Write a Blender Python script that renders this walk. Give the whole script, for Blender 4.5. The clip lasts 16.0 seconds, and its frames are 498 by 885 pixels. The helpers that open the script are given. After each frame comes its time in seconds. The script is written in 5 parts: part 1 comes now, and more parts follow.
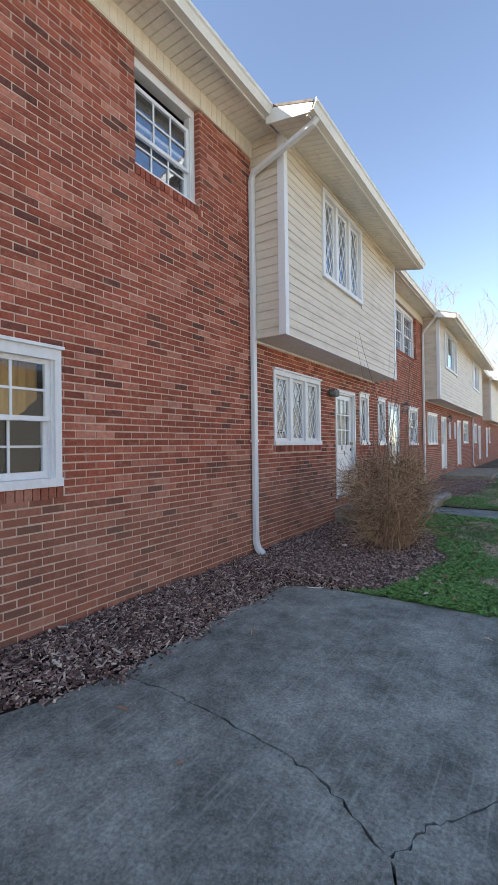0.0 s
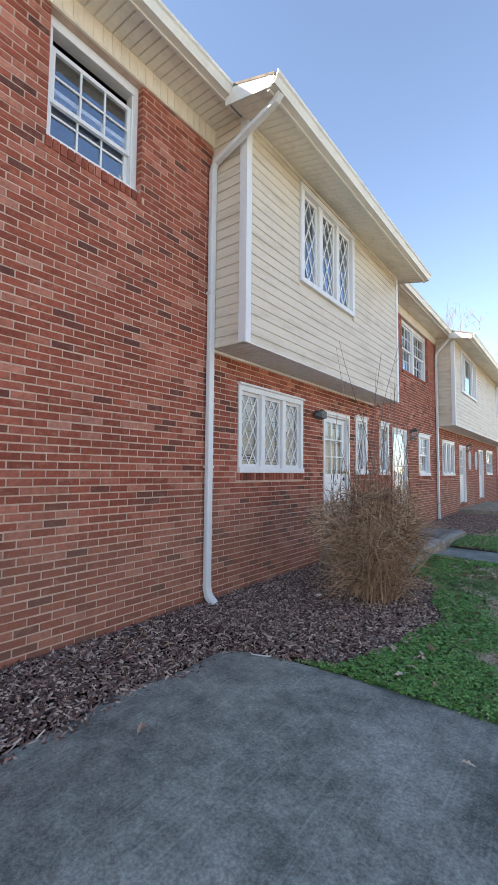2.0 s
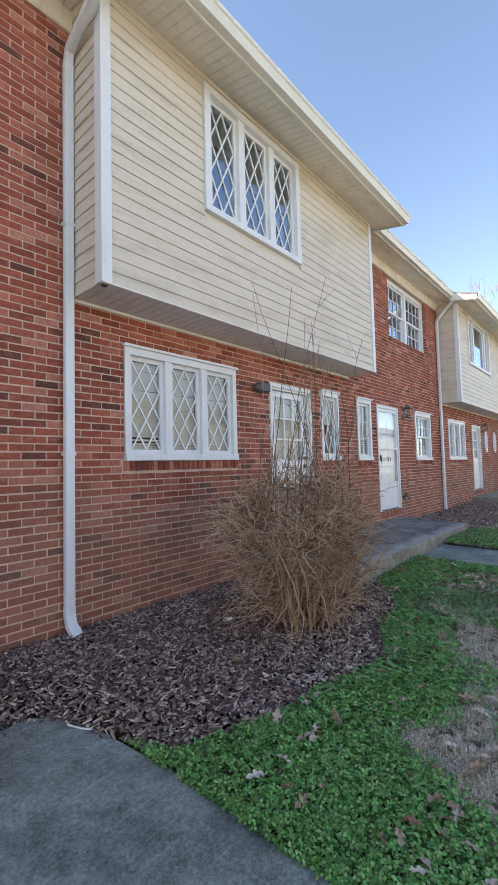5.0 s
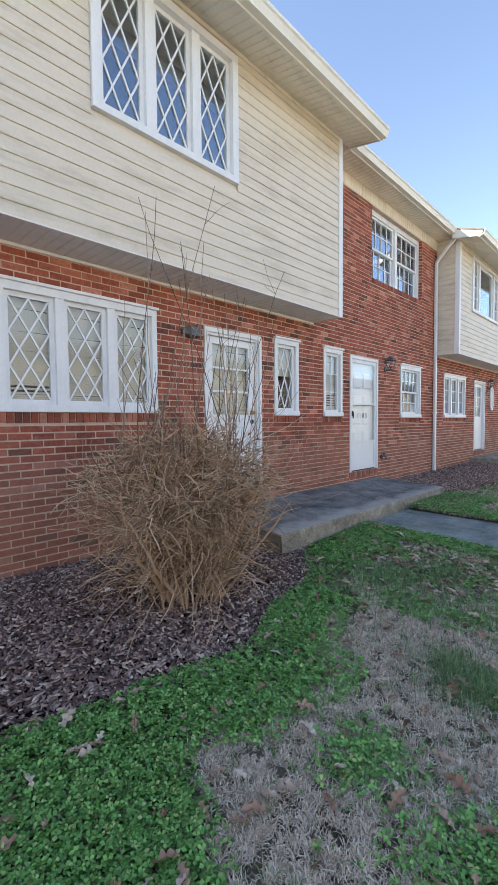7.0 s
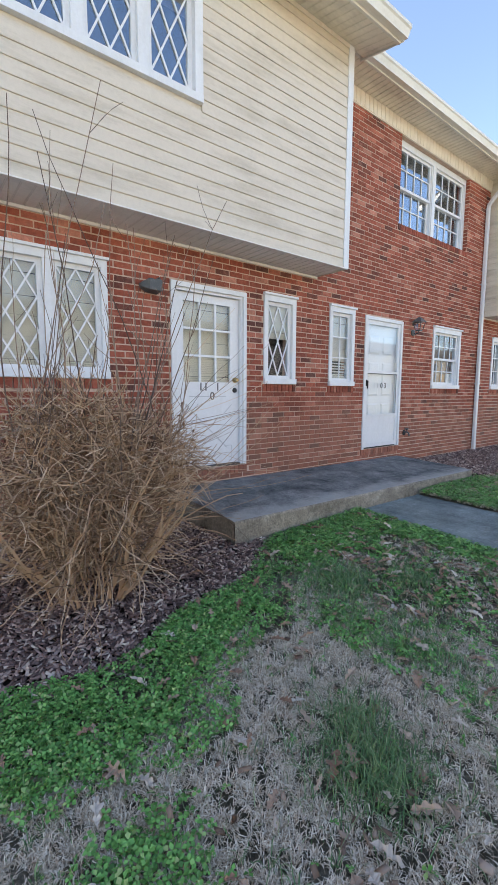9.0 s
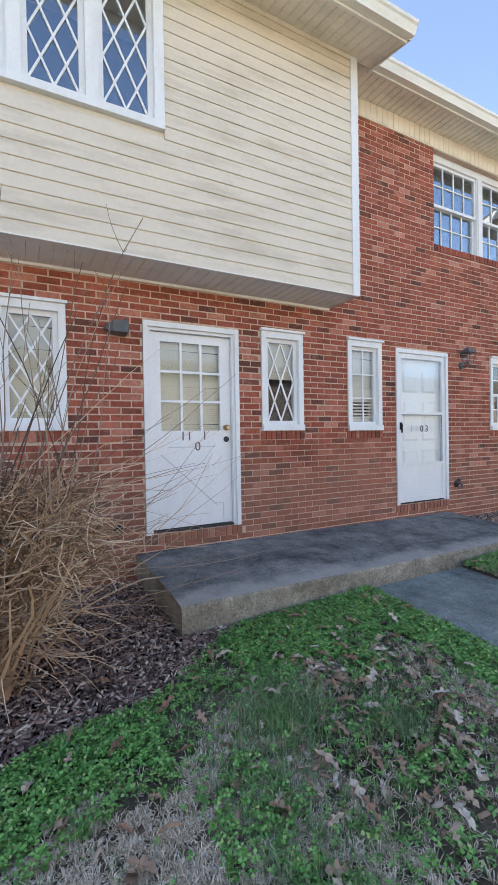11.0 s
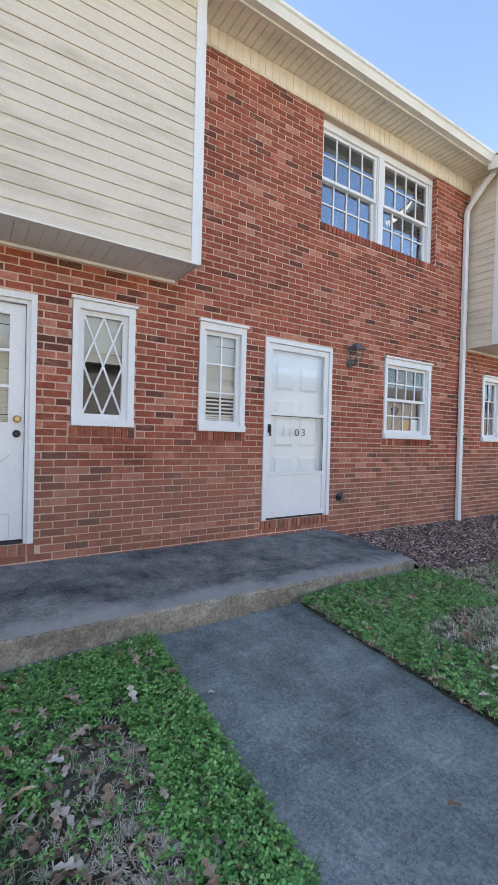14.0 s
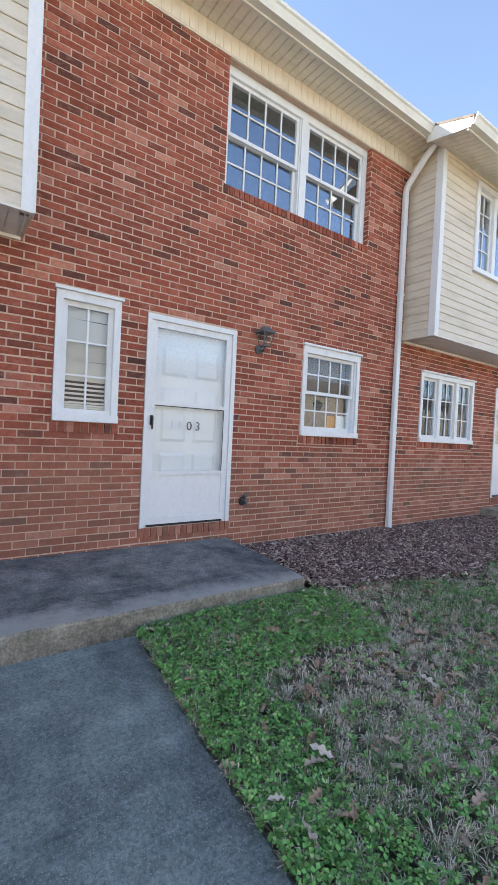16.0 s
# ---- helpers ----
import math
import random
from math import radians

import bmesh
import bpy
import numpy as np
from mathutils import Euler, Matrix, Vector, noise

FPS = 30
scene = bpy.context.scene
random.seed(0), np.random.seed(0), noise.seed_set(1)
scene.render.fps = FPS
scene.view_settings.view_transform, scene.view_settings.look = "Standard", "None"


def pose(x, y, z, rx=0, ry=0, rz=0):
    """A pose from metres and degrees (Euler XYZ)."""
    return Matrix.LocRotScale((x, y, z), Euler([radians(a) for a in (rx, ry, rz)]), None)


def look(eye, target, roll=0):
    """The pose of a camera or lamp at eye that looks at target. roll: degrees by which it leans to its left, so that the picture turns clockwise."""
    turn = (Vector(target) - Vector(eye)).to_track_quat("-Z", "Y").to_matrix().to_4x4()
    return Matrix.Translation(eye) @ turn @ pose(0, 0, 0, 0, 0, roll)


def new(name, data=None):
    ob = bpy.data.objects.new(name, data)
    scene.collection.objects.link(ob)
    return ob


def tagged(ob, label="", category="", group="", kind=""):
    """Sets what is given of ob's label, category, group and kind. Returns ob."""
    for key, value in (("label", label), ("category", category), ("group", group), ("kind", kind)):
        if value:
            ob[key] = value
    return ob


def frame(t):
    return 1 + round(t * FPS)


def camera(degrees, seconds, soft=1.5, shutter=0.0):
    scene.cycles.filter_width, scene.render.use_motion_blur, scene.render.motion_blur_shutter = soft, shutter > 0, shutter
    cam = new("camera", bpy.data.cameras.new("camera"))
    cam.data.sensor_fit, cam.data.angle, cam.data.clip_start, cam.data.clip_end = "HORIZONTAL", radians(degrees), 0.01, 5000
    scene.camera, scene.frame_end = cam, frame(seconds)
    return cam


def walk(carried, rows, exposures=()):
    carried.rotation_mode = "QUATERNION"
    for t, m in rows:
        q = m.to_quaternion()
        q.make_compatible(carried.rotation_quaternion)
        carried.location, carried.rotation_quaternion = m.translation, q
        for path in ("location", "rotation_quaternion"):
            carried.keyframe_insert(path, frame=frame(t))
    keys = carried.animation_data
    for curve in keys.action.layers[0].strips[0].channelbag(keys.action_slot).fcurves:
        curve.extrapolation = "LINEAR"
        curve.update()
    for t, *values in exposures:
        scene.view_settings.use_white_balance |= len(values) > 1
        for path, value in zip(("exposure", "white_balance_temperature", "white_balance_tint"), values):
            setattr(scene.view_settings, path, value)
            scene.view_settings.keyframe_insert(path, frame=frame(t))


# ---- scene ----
cam = camera(59.8, 16.0, soft=0.55)
METRES, EYE, TILT, LEAN, TURN = 9.9, 1.5, 0.0, 0.0, 34.2
ROWS = [
    (0.0, 0.0, 0.0, 0.0, 0.01, 0.44, 0.77),
    (0.5, 0.0248, 0.0202, 0.0024, 1.09, 2.25, -0.23),
    (1.0, 0.0435, 0.0471, -0.0005, 0.63, 2.44, -1.09),
    (1.5, 0.0607, 0.0747, 0.0022, 0.61, 2.95, -0.49),
    (2.0, 0.0826, 0.0944, 0.0012, 3.14, 3.88, -0.53),
    (2.5, 0.1083, 0.1154, -0.0005, 4.84, 3.98, -0.05),
    (3.0, 0.1271, 0.1461, -0.0018, 4.47, 3.59, -0.76),
    (5.5, 0.2376, 0.2575, -0.0084, 7.97, 2.53, 2.42),
    (6.0, 0.2677, 0.2763, -0.007, 9.74, 1.14, 2.29),
    (6.5, 0.291, 0.293, -0.0106, 9.78, -1.57, -0.54),
    (7.0, 0.3154, 0.3127, -0.01, 9.74, -2.82, 0.5),
    (7.5, 0.3426, 0.3281, -0.0135, 10.52, -5.33, 0.08),
    (8.0, 0.3672, 0.3433, -0.0138, 12.5, -6.04, -0.55),
    (8.5, 0.3839, 0.3716, -0.0098, 15.62, -5.99, -2.17),
    (9.0, 0.3966, 0.4, -0.0123, 17.31, -6.69, -0.21),
    (11.5, 0.474, 0.5333, -0.0073, 28.63, -0.3, 0.79),
    (12.0, 0.4851, 0.5579, -0.0121, 25.56, -0.64, -1.06),
    (12.5, 0.4936, 0.5874, -0.0087, 24.77, -0.71, -1.5),
    (13.0, 0.5048, 0.608, -0.009, 24.34, -0.58, 0.17),
    (13.5, 0.528, 0.6322, -0.0057, 24.44, -0.55, -1.57),
    (14.0, 0.5446, 0.6553, -0.0092, 22.95, -0.61, -1.45),
    (14.5, 0.5595, 0.6846, -0.0046, 19.84, -0.71, -2.53),
    (15.0, 0.575, 0.7071, -0.0066, 19.28, -0.7, -0.18),
    (15.5, 0.5977, 0.7318, -0.0057, 21.07, -0.92, -0.94),
    (16.0, 0.6132, 0.7602, -0.0081, 20.59, -0.93, -2.76),
]
walk(cam, [(t, pose(0, 0, EYE, TILT, LEAN, TURN) @ pose(METRES * x, METRES * y, METRES * z, 90 + pitch, roll, yaw)) for t, x, y, z, yaw, pitch, roll in ROWS],
     [(0.0, 1.3, 6800, 14), (0.5, 1.46, 6800, 14), (1.0, 1.54, 6800, 14), (2.5, 1.5, 6800, 14), (5.5, 1.5, 6800, 14), (6.0, 1.66, 6800, 14), (6.6, 1.6, 6800, 14), (9.0, 1.72, 6800, 14), (16.0, 1.74, 6800, 14)])

# ---------- world, sun, exposure ----------
world = bpy.data.worlds.new("world")
scene.world = world
world.use_nodes = True
wn = world.node_tree.nodes
wl = world.node_tree.links
SUN_EL, SUN_AZ = 33.0, 218.0          # degrees; compass from +y, clockwise
sky = wn.new("ShaderNodeTexSky")
sky.sky_type = "NISHITA"
sky.sun_disc = False
sky.sun_elevation = radians(SUN_EL)
sky.sun_rotation = radians(SUN_AZ)
sky.air_density, sky.dust_density, sky.ozone_density = 0.95, 0.12, 0.6
wn["Background"].inputs["Strength"].default_value = 0.128
wl.new(sky.outputs["Color"], wn["Background"].inputs["Color"])
sun_data = bpy.data.lights.new("sun", "SUN")
sun_data.energy, sun_data.angle, sun_data.color = 5.0, radians(0.5), (1.0, 0.92, 0.8)
sun = new("sun", sun_data)
az, el = radians(SUN_AZ), radians(SUN_EL)
sun_dir = Vector((math.sin(az) * math.cos(el), math.cos(az) * math.cos(el), math.sin(el)))
sun.matrix_world = look(sun_dir * 60, (0, 0, 0))

# ---------- materials ----------
def mat(name, base, rough=0.7, metal=0.0, spec=0.5):
    m = bpy.data.materials.new(name)
    m.use_nodes = True
    b = m.node_tree.nodes["Principled BSDF"]
    b.inputs["Base Color"].default_value = (*base, 1)
    b.inputs["Roughness"].default_value = rough
    b.inputs["Metallic"].default_value = metal
    b.inputs["Specular IOR Level"].default_value = spec
    return m


def coords(m, scale=(1, 1, 1), source="Object"):
    n, l = m.node_tree.nodes, m.node_tree.links
    if source == "World":
        geo = n.new("ShaderNodeNewGeometry")
        out = geo.outputs["Position"]
    else:
        out = n.new("ShaderNodeTexCoord").outputs["Object"]
    mp = n.new("ShaderNodeMapping")
    mp.inputs["Scale"].default_value = scale
    l.new(out, mp.inputs["Vector"])
    return mp.outputs["Vector"]


def noise_tex(m, vec, scale, detail=6, rough=0.6, dist=0.0):
    n = m.node_tree.nodes.new("ShaderNodeTexNoise")
    n.inputs["Scale"].default_value = scale
    n.inputs["Detail"].default_value = detail
    n.inputs["Roughness"].default_value = rough
    n.inputs["Distortion"].default_value = dist
    m.node_tree.links.new(vec, n.inputs["Vector"])
    return n.outputs["Fac"]


def ramp(m, fac, stops, mode="LINEAR"):
    r = m.node_tree.nodes.new("ShaderNodeValToRGB")
    r.color_ramp.interpolation = mode
    els = r.color_ramp.elements
    while len(els) < len(stops):
        els.new(0.5)
    for e, (p, c) in zip(els, stops):
        e.position = p
        e.color = (*c, 1) if len(c) == 3 else c
    m.node_tree.links.new(fac, r.inputs["Fac"])
    return r.outputs["Color"]


def blend(m, fac, a, b, mode="MIX"):
    x = m.node_tree.nodes.new("ShaderNodeMix")
    x.data_type, x.blend_type = "RGBA", mode
    for key, v in (("Factor", fac), ("A", a), ("B", b)):
        sock = [s for s in x.inputs if s.name == key and (s.type == "RGBA" if key != "Factor" else s.type == "VALUE")][0]
        if isinstance(v, (int, float)):
            sock.default_value = v
        elif isinstance(v, tuple):
            sock.default_value = (*v, 1)
        else:
            m.node_tree.links.new(v, sock)
    return [s for s in x.outputs if s.type == "RGBA"][0]


def set_base(m, color):
    m.node_tree.links.new(color, m.node_tree.nodes["Principled BSDF"].inputs["Base Color"])


def set_rough(m, value):
    m.node_tree.links.new(value, m.node_tree.nodes["Principled BSDF"].inputs["Roughness"])


def bump(m, height, strength=0.3, distance=0.01):
    b = m.node_tree.nodes.new("ShaderNodeBump")
    b.inputs["Strength"].default_value = strength
    b.inputs["Distance"].default_value = distance
    m.node_tree.links.new(height, b.inputs["Height"])
    m.node_tree.links.new(b.outputs["Normal"], m.node_tree.nodes["Principled BSDF"].inputs["Normal"])


def grey(a):
    return (a, a, a)


BRICK_STOPS = [(0.0, (0.12, 0.05, 0.04)), (0.05, (0.17, 0.06, 0.045)), (0.1, (0.25, 0.07, 0.045)), (0.4, (0.3, 0.081, 0.051)),
               (0.7, (0.35, 0.1, 0.064)), (0.9, (0.42, 0.145, 0.1)), (1.0, (0.5, 0.225, 0.165))]


def brick_mat(name, own):
    """Fired clay brick; own: each brick is an object."""
    m = mat(name, (0.3, 0.1, 0.07), 0.85, 0, 0.25)
    n = m.node_tree.nodes
    if own:
        rnd = n.new("ShaderNodeObjectInfo").outputs["Random"]
    else:
        rnd = n.new("ShaderNodeNewGeometry").outputs["Random Per Island"]
    vec = coords(m, source="World")
    body = ramp(m, rnd, BRICK_STOPS)
    mott = noise_tex(m, vec, 28, 5, 0.65)
    body = blend(m, 0.55, body, ramp(m, mott, [(0.3, (0.45, 0.42, 0.42)), (0.65, (1.25, 1.2, 1.15))]), "MULTIPLY")
    patch = noise_tex(m, vec, 1.4, 6, 0.7)
    body = blend(m, 0.8, body, ramp(m, patch, [(0.32, grey(0.72)), (0.68, (1.3, 1.28, 1.25))]), "MULTIPLY")
    # pale pink kiln smears across the faces
    smear = ramp(m, noise_tex(m, coords(m, (1, 1, 2.2), "World"), 7.5, 6, 0.7), [(0.54, grey(0)), (0.72, grey(0.4))])
    body = blend(m, smear, body, (0.55, 0.28, 0.2))
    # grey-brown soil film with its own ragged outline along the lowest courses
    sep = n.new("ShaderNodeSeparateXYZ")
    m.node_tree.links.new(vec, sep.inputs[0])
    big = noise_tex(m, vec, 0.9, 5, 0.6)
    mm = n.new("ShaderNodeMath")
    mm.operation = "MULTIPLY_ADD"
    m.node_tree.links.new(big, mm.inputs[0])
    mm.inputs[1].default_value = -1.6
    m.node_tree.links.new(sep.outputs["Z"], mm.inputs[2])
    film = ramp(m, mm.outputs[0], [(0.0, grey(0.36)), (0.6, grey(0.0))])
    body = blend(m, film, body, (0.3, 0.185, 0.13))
    lime = ramp(m, noise_tex(m, vec, 2.3, 8, 0.75), [(0.66, grey(0)), (0.78, grey(0.45))])
    body = blend(m, lime, body, (0.42, 0.33, 0.27))
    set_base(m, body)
    bump(m, noise_tex(m, vec, 120, 5, 0.7), 0.35, 0.004)
    return m


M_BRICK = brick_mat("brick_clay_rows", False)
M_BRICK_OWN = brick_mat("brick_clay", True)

M_MORTAR = mat("mortar", (0.5, 0.4, 0.33), 0.95, 0, 0.1)
v = coords(M_MORTAR, source="World")
set_base(M_MORTAR, ramp(M_MORTAR, noise_tex(M_MORTAR, v, 6, 8, 0.7), [(0.3, (0.47, 0.33, 0.25)), (0.7, (0.68, 0.52, 0.42))]))
bump(M_MORTAR, noise_tex(M_MORTAR, v, 150, 4), 0.4, 0.004)

M_BRICKFAR = mat("brick_far", (0.3, 0.1, 0.07), 0.9, 0, 0.2)
bt = M_BRICKFAR.node_tree.nodes.new("ShaderNodeTexBrick")
bt.inputs["Scale"].default_value = 1.0
bt.inputs["Brick Width"].default_value, bt.inputs["Row Height"].default_value = 0.203, 0.0677
bt.inputs["Mortar Size"].default_value = 0.005
bt.inputs["Color1"].default_value, bt.inputs["Color2"].default_value = (0.25, 0.075, 0.05, 1), (0.33, 0.11, 0.075, 1)
bt.inputs["Mortar"].default_value = (0.5, 0.38, 0.3, 1)
geo = M_BRICKFAR.node_tree.nodes.new("ShaderNodeNewGeometry")
sp = M_BRICKFAR.node_tree.nodes.new("ShaderNodeSeparateXYZ")
cb = M_BRICKFAR.node_tree.nodes.new("ShaderNodeCombineXYZ")
M_BRICKFAR.node_tree.links.new(geo.outputs["Position"], sp.inputs[0])
M_BRICKFAR.node_tree.links.new(sp.outputs["Y"], cb.inputs["X"])
M_BRICKFAR.node_tree.links.new(sp.outputs["Z"], cb.inputs["Y"])
M_BRICKFAR.node_tree.links.new(cb.outputs[0], bt.inputs["Vector"])
set_base(M_BRICKFAR, bt.outputs["Color"])


def painted(name, base, dirty, rough=0.45, amount=0.5, streak=(3, 3, 0.7)):
    """Weathered paint or vinyl: fine dirt and long streaks."""
    m = mat(name, base, rough, 0, 0.4)
    vec = coords(m, source="World")
    a = ramp(m, noise_tex(m, coords(m, streak, "World"), 2.2, 8, 0.7), [(0.48, grey(0)), (0.78, grey(amount))])
    c = blend(m, a, base, dirty)
    b = ramp(m, noise_tex(m, vec, 30, 6, 0.7), [(0.35, grey(0.94)), (0.6, grey(1.0))])
    set_base(m, blend(m, 1.0, c, b, "MULTIPLY"))
    bump(m, noise_tex(m, vec, 60, 4), 0.05, 0.002)
    return m


M_WHITE = painted("white_paint", (0.78, 0.79, 0.8), (0.5, 0.49, 0.46), 0.42, 0.35)
M_DOOR = painted("door_paint", (0.8, 0.81, 0.82), (0.6, 0.6, 0.58), 0.35, 0.3)
M_CREAM = painted("cream_trim", (0.81, 0.73, 0.61), (0.48, 0.4, 0.26), 0.5, 0.5)
M_SIDING = painted("cream_siding", (0.7, 0.625, 0.515), (0.4, 0.335, 0.235), 0.5, 0.75, (0.5, 0.5, 2.6))
M_SOFFIT = painted("soffit_vinyl", (0.84, 0.78, 0.67), (0.36, 0.32, 0.26), 0.55, 0.6, (1.6, 0.6, 1))
M_GREYSOFFIT = painted("grey_soffit", (0.84, 0.8, 0.76), (0.5, 0.48, 0.44), 0.6, 0.6, (1, 0.6, 1))
M_GUTTER = painted("gutter_enamel", (0.78, 0.76, 0.7), (0.45, 0.41, 0.32), 0.35, 0.5, (2, 0.7, 2))
M_SPOUT = painted("downspout_enamel", (0.74, 0.76, 0.77), (0.5, 0.48, 0.44), 0.35, 0.4)
M_BLIND = mat("blind_slat", (0.88, 0.84, 0.72), 0.5)
M_BLINDWHITE = mat("blind_slat_white", (0.87, 0.86, 0.82), 0.5)
M_CURTAIN = mat("amber_curtain", (0.5, 0.3, 0.1), 0.9)
# near-black base: the darkness of the unlit rooms is put into the colour
M_INTERIOR = mat("unlit_interior", (0.07, 0.066, 0.064), 0.9)
M_BRASS = mat("brass", (0.45, 0.34, 0.18), 0.38, 1.0)
M_BLACK = mat("black_metal", (0.025, 0.025, 0.028), 0.45, 0.2)
# near-black for flat discs that show the shade inside openings
M_DARK = mat("opening_shade", (0.02, 0.02, 0.02), 0.9)
M_LAMP = painted("lamp_metal", (0.09, 0.1, 0.105), (0.2, 0.21, 0.2), 0.5, 0.7, (8, 8, 8))
M_DIGIT = mat("digit_metal", (0.12, 0.12, 0.13), 0.4, 0.6)
M_FADED = mat("digit_faded", (0.6, 0.61, 0.62), 0.5)
M_CARD = mat("cardboard", (0.7, 0.36, 0.12), 0.9)
# pale tone chosen to throw sunlight back onto the shaded facade
M_PLAIN = painted("pale_wall", (0.58, 0.53, 0.45), (0.4, 0.36, 0.3), 0.7, 0.6)
M_SHINGLE = mat("shingle", (0.13, 0.115, 0.1), 0.95, 0, 0.2)
v = coords(M_SHINGLE, (1, 1, 1), "World")
set_base(M_SHINGLE, ramp(M_SHINGLE, noise_tex(M_SHINGLE, v, 14, 6), [(0.3, (0.09, 0.08, 0.07)), (0.7, (0.24, 0.21, 0.18))]))

M_GLASS = mat("window_glass", (0.8, 0.85, 0.86), 0.02)
nt = M_GLASS.node_tree
nt.nodes.remove(nt.nodes["Principled BSDF"])
gl = nt.nodes.new("ShaderNodeBsdfGlossy")
gl.inputs["Roughness"].default_value = 0.015
gl.inputs["Color"].default_value = (0.8, 0.89, 1.0, 1)
tr = nt.nodes.new("ShaderNodeBsdfTransparent")
tr.inputs["Color"].default_value = (0.97, 0.98, 0.98, 1)
lw = nt.nodes.new("ShaderNodeLayerWeight")
lw.inputs["Blend"].default_value = 0.5
pw = nt.nodes.new("ShaderNodeMath")
pw.operation = "POWER"
pw.inputs[1].default_value = 4.0
nt.links.new(lw.outputs["Facing"], pw.inputs[0])
fr = nt.nodes.new("ShaderNodeMath")
fr.operation, fr.use_clamp = "MULTIPLY_ADD", True
fr.inputs[1].default_value, fr.inputs[2].default_value = 0.6, 0.028
nt.links.new(pw.outputs[0], fr.inputs[0])
mx = nt.nodes.new("ShaderNodeMixShader")
nt.links.new(fr.outputs[0], mx.inputs[0])
nt.links.new(tr.outputs[0], mx.inputs[1])
nt.links.new(gl.outputs[0], mx.inputs[2])
nt.links.new(mx.outputs[0], nt.nodes["Material Output"].inputs["Surface"])
# pane that mirrors the sky strongly
M_SKYGLASS = M_GLASS.copy()
M_SKYGLASS.name = "coated_glass"
[x for x in M_SKYGLASS.node_tree.nodes if x.type == "MATH" and x.operation == "MULTIPLY_ADD"][0].inputs[2].default_value = 0.2


def concrete_mat(name, dark, light, tint_scale=0.8, speck=True):
    m = mat(name, dark, 0.85, 0, 0.3)
    vec = coords(m, source="World")
    big = ramp(m, noise_tex(m, vec, tint_scale * 1.3, 12, 0.74, 0.1), [(0.34, dark), (0.68, light)])
    mid = ramp(m, noise_tex(m, vec, 9, 8, 0.75), [(0.35, grey(0.78)), (0.65, grey(1.16))])
    big = blend(m, 0.9, big, mid, "MULTIPLY")
    fine = ramp(m, noise_tex(m, vec, 55, 6, 0.75), [(0.3, grey(0.5)), (0.66, grey(1.4))])
    c = blend(m, 1.0, big, fine, "MULTIPLY")
    brush = ramp(m, noise_tex(m, coords(m, (40, 2.0, 1), "World"), 1.0, 5, 0.6), [(0.56, grey(0)), (0.75, grey(0.3))])
    c = blend(m, brush, c, tuple(min(1, q * 1.5) for q in light))
    if speck:
        vo = m.node_tree.nodes.new("ShaderNodeTexVoronoi")
        vo.inputs["Scale"].default_value = 90
        m.node_tree.links.new(vec, vo.inputs["Vector"])
        dots = ramp(m, vo.outputs["Distance"], [(0.12, grey(0.75)), (0.27, grey(0))])
        worn = ramp(m, noise_tex(m, vec, 2.6, 7, 0.75), [(0.34, grey(0.2)), (0.58, grey(1.0))])
        c = blend(m, blend(m, 1.0, dots, worn, "MULTIPLY"), c, (0.55, 0.55, 0.52))
    set_base(m, c)
    bump(m, noise_tex(m, vec, 90, 6, 0.75), 0.8, 0.008)
    return m


M_DRIVE = concrete_mat("driveway_concrete", (0.105, 0.121, 0.108), (0.42, 0.452, 0.405), 1.1)
M_PATH = concrete_mat("path_concrete", (0.11, 0.135, 0.132), (0.3, 0.342, 0.325), 1.7)
M_STOOP = concrete_mat("stoop_concrete", (0.05, 0.06, 0.066), (0.3, 0.3, 0.285), 1.9, False)
M_STOOPSIDE = concrete_mat("stoop_side", (0.15, 0.13, 0.1), (0.42, 0.375, 0.3), 2.6, False)

# worn pale band along the front edge of the stoop
nd = M_STOOP.node_tree.nodes
old = nd["Principled BSDF"].inputs["Base Color"].links[0].from_socket
v = coords(M_STOOP, source="World")
sp = nd.new("ShaderNodeSeparateXYZ")
M_STOOP.node_tree.links.new(v, sp.inputs[0])
ad = nd.new("ShaderNodeMath")
ad.operation = "MULTIPLY_ADD"
M_STOOP.node_tree.links.new(noise_tex(M_STOOP, v, 2.2, 8, 0.75), ad.inputs[0])
ad.inputs[1].default_value = 0.75
M_STOOP.node_tree.links.new(sp.outputs["X"], ad.inputs[2])
sh = nd.new("ShaderNodeMath")
sh.operation = "ADD"
sh.inputs[1].default_value = 2.6
M_STOOP.node_tree.links.new(ad.outputs[0], sh.inputs[0])
worn = ramp(M_STOOP, sh.outputs[0], [(0.72, grey(0)), (0.92, grey(0.7))])
set_base(M_STOOP, blend(M_STOOP, worn, old, (0.42, 0.41, 0.38)))

M_SOIL = mat("soil", (0.07, 0.055, 0.04), 1.0, 0, 0.1)
v = coords(M_SOIL, source="World")
lawn = ramp(M_SOIL, noise_tex(M_SOIL, v, 1.3, 8, 0.7), [(0.35, (0.09, 0.08, 0.05)), (0.5, (0.16, 0.135, 0.095)), (0.62, (0.24, 0.205, 0.155))])
# beyond the blades the sheet itself is the dormant turf
sp = M_SOIL.node_tree.nodes.new("ShaderNodeSeparateXYZ")
M_SOIL.node_tree.links.new(v, sp.inputs[0])
mr = M_SOIL.node_tree.nodes.new("ShaderNodeMapRange")
mr.inputs["From Min"].default_value, mr.inputs["From Max"].default_value = 1.9, 2.3
M_SOIL.node_tree.links.new(sp.outputs["X"], mr.inputs["Value"])
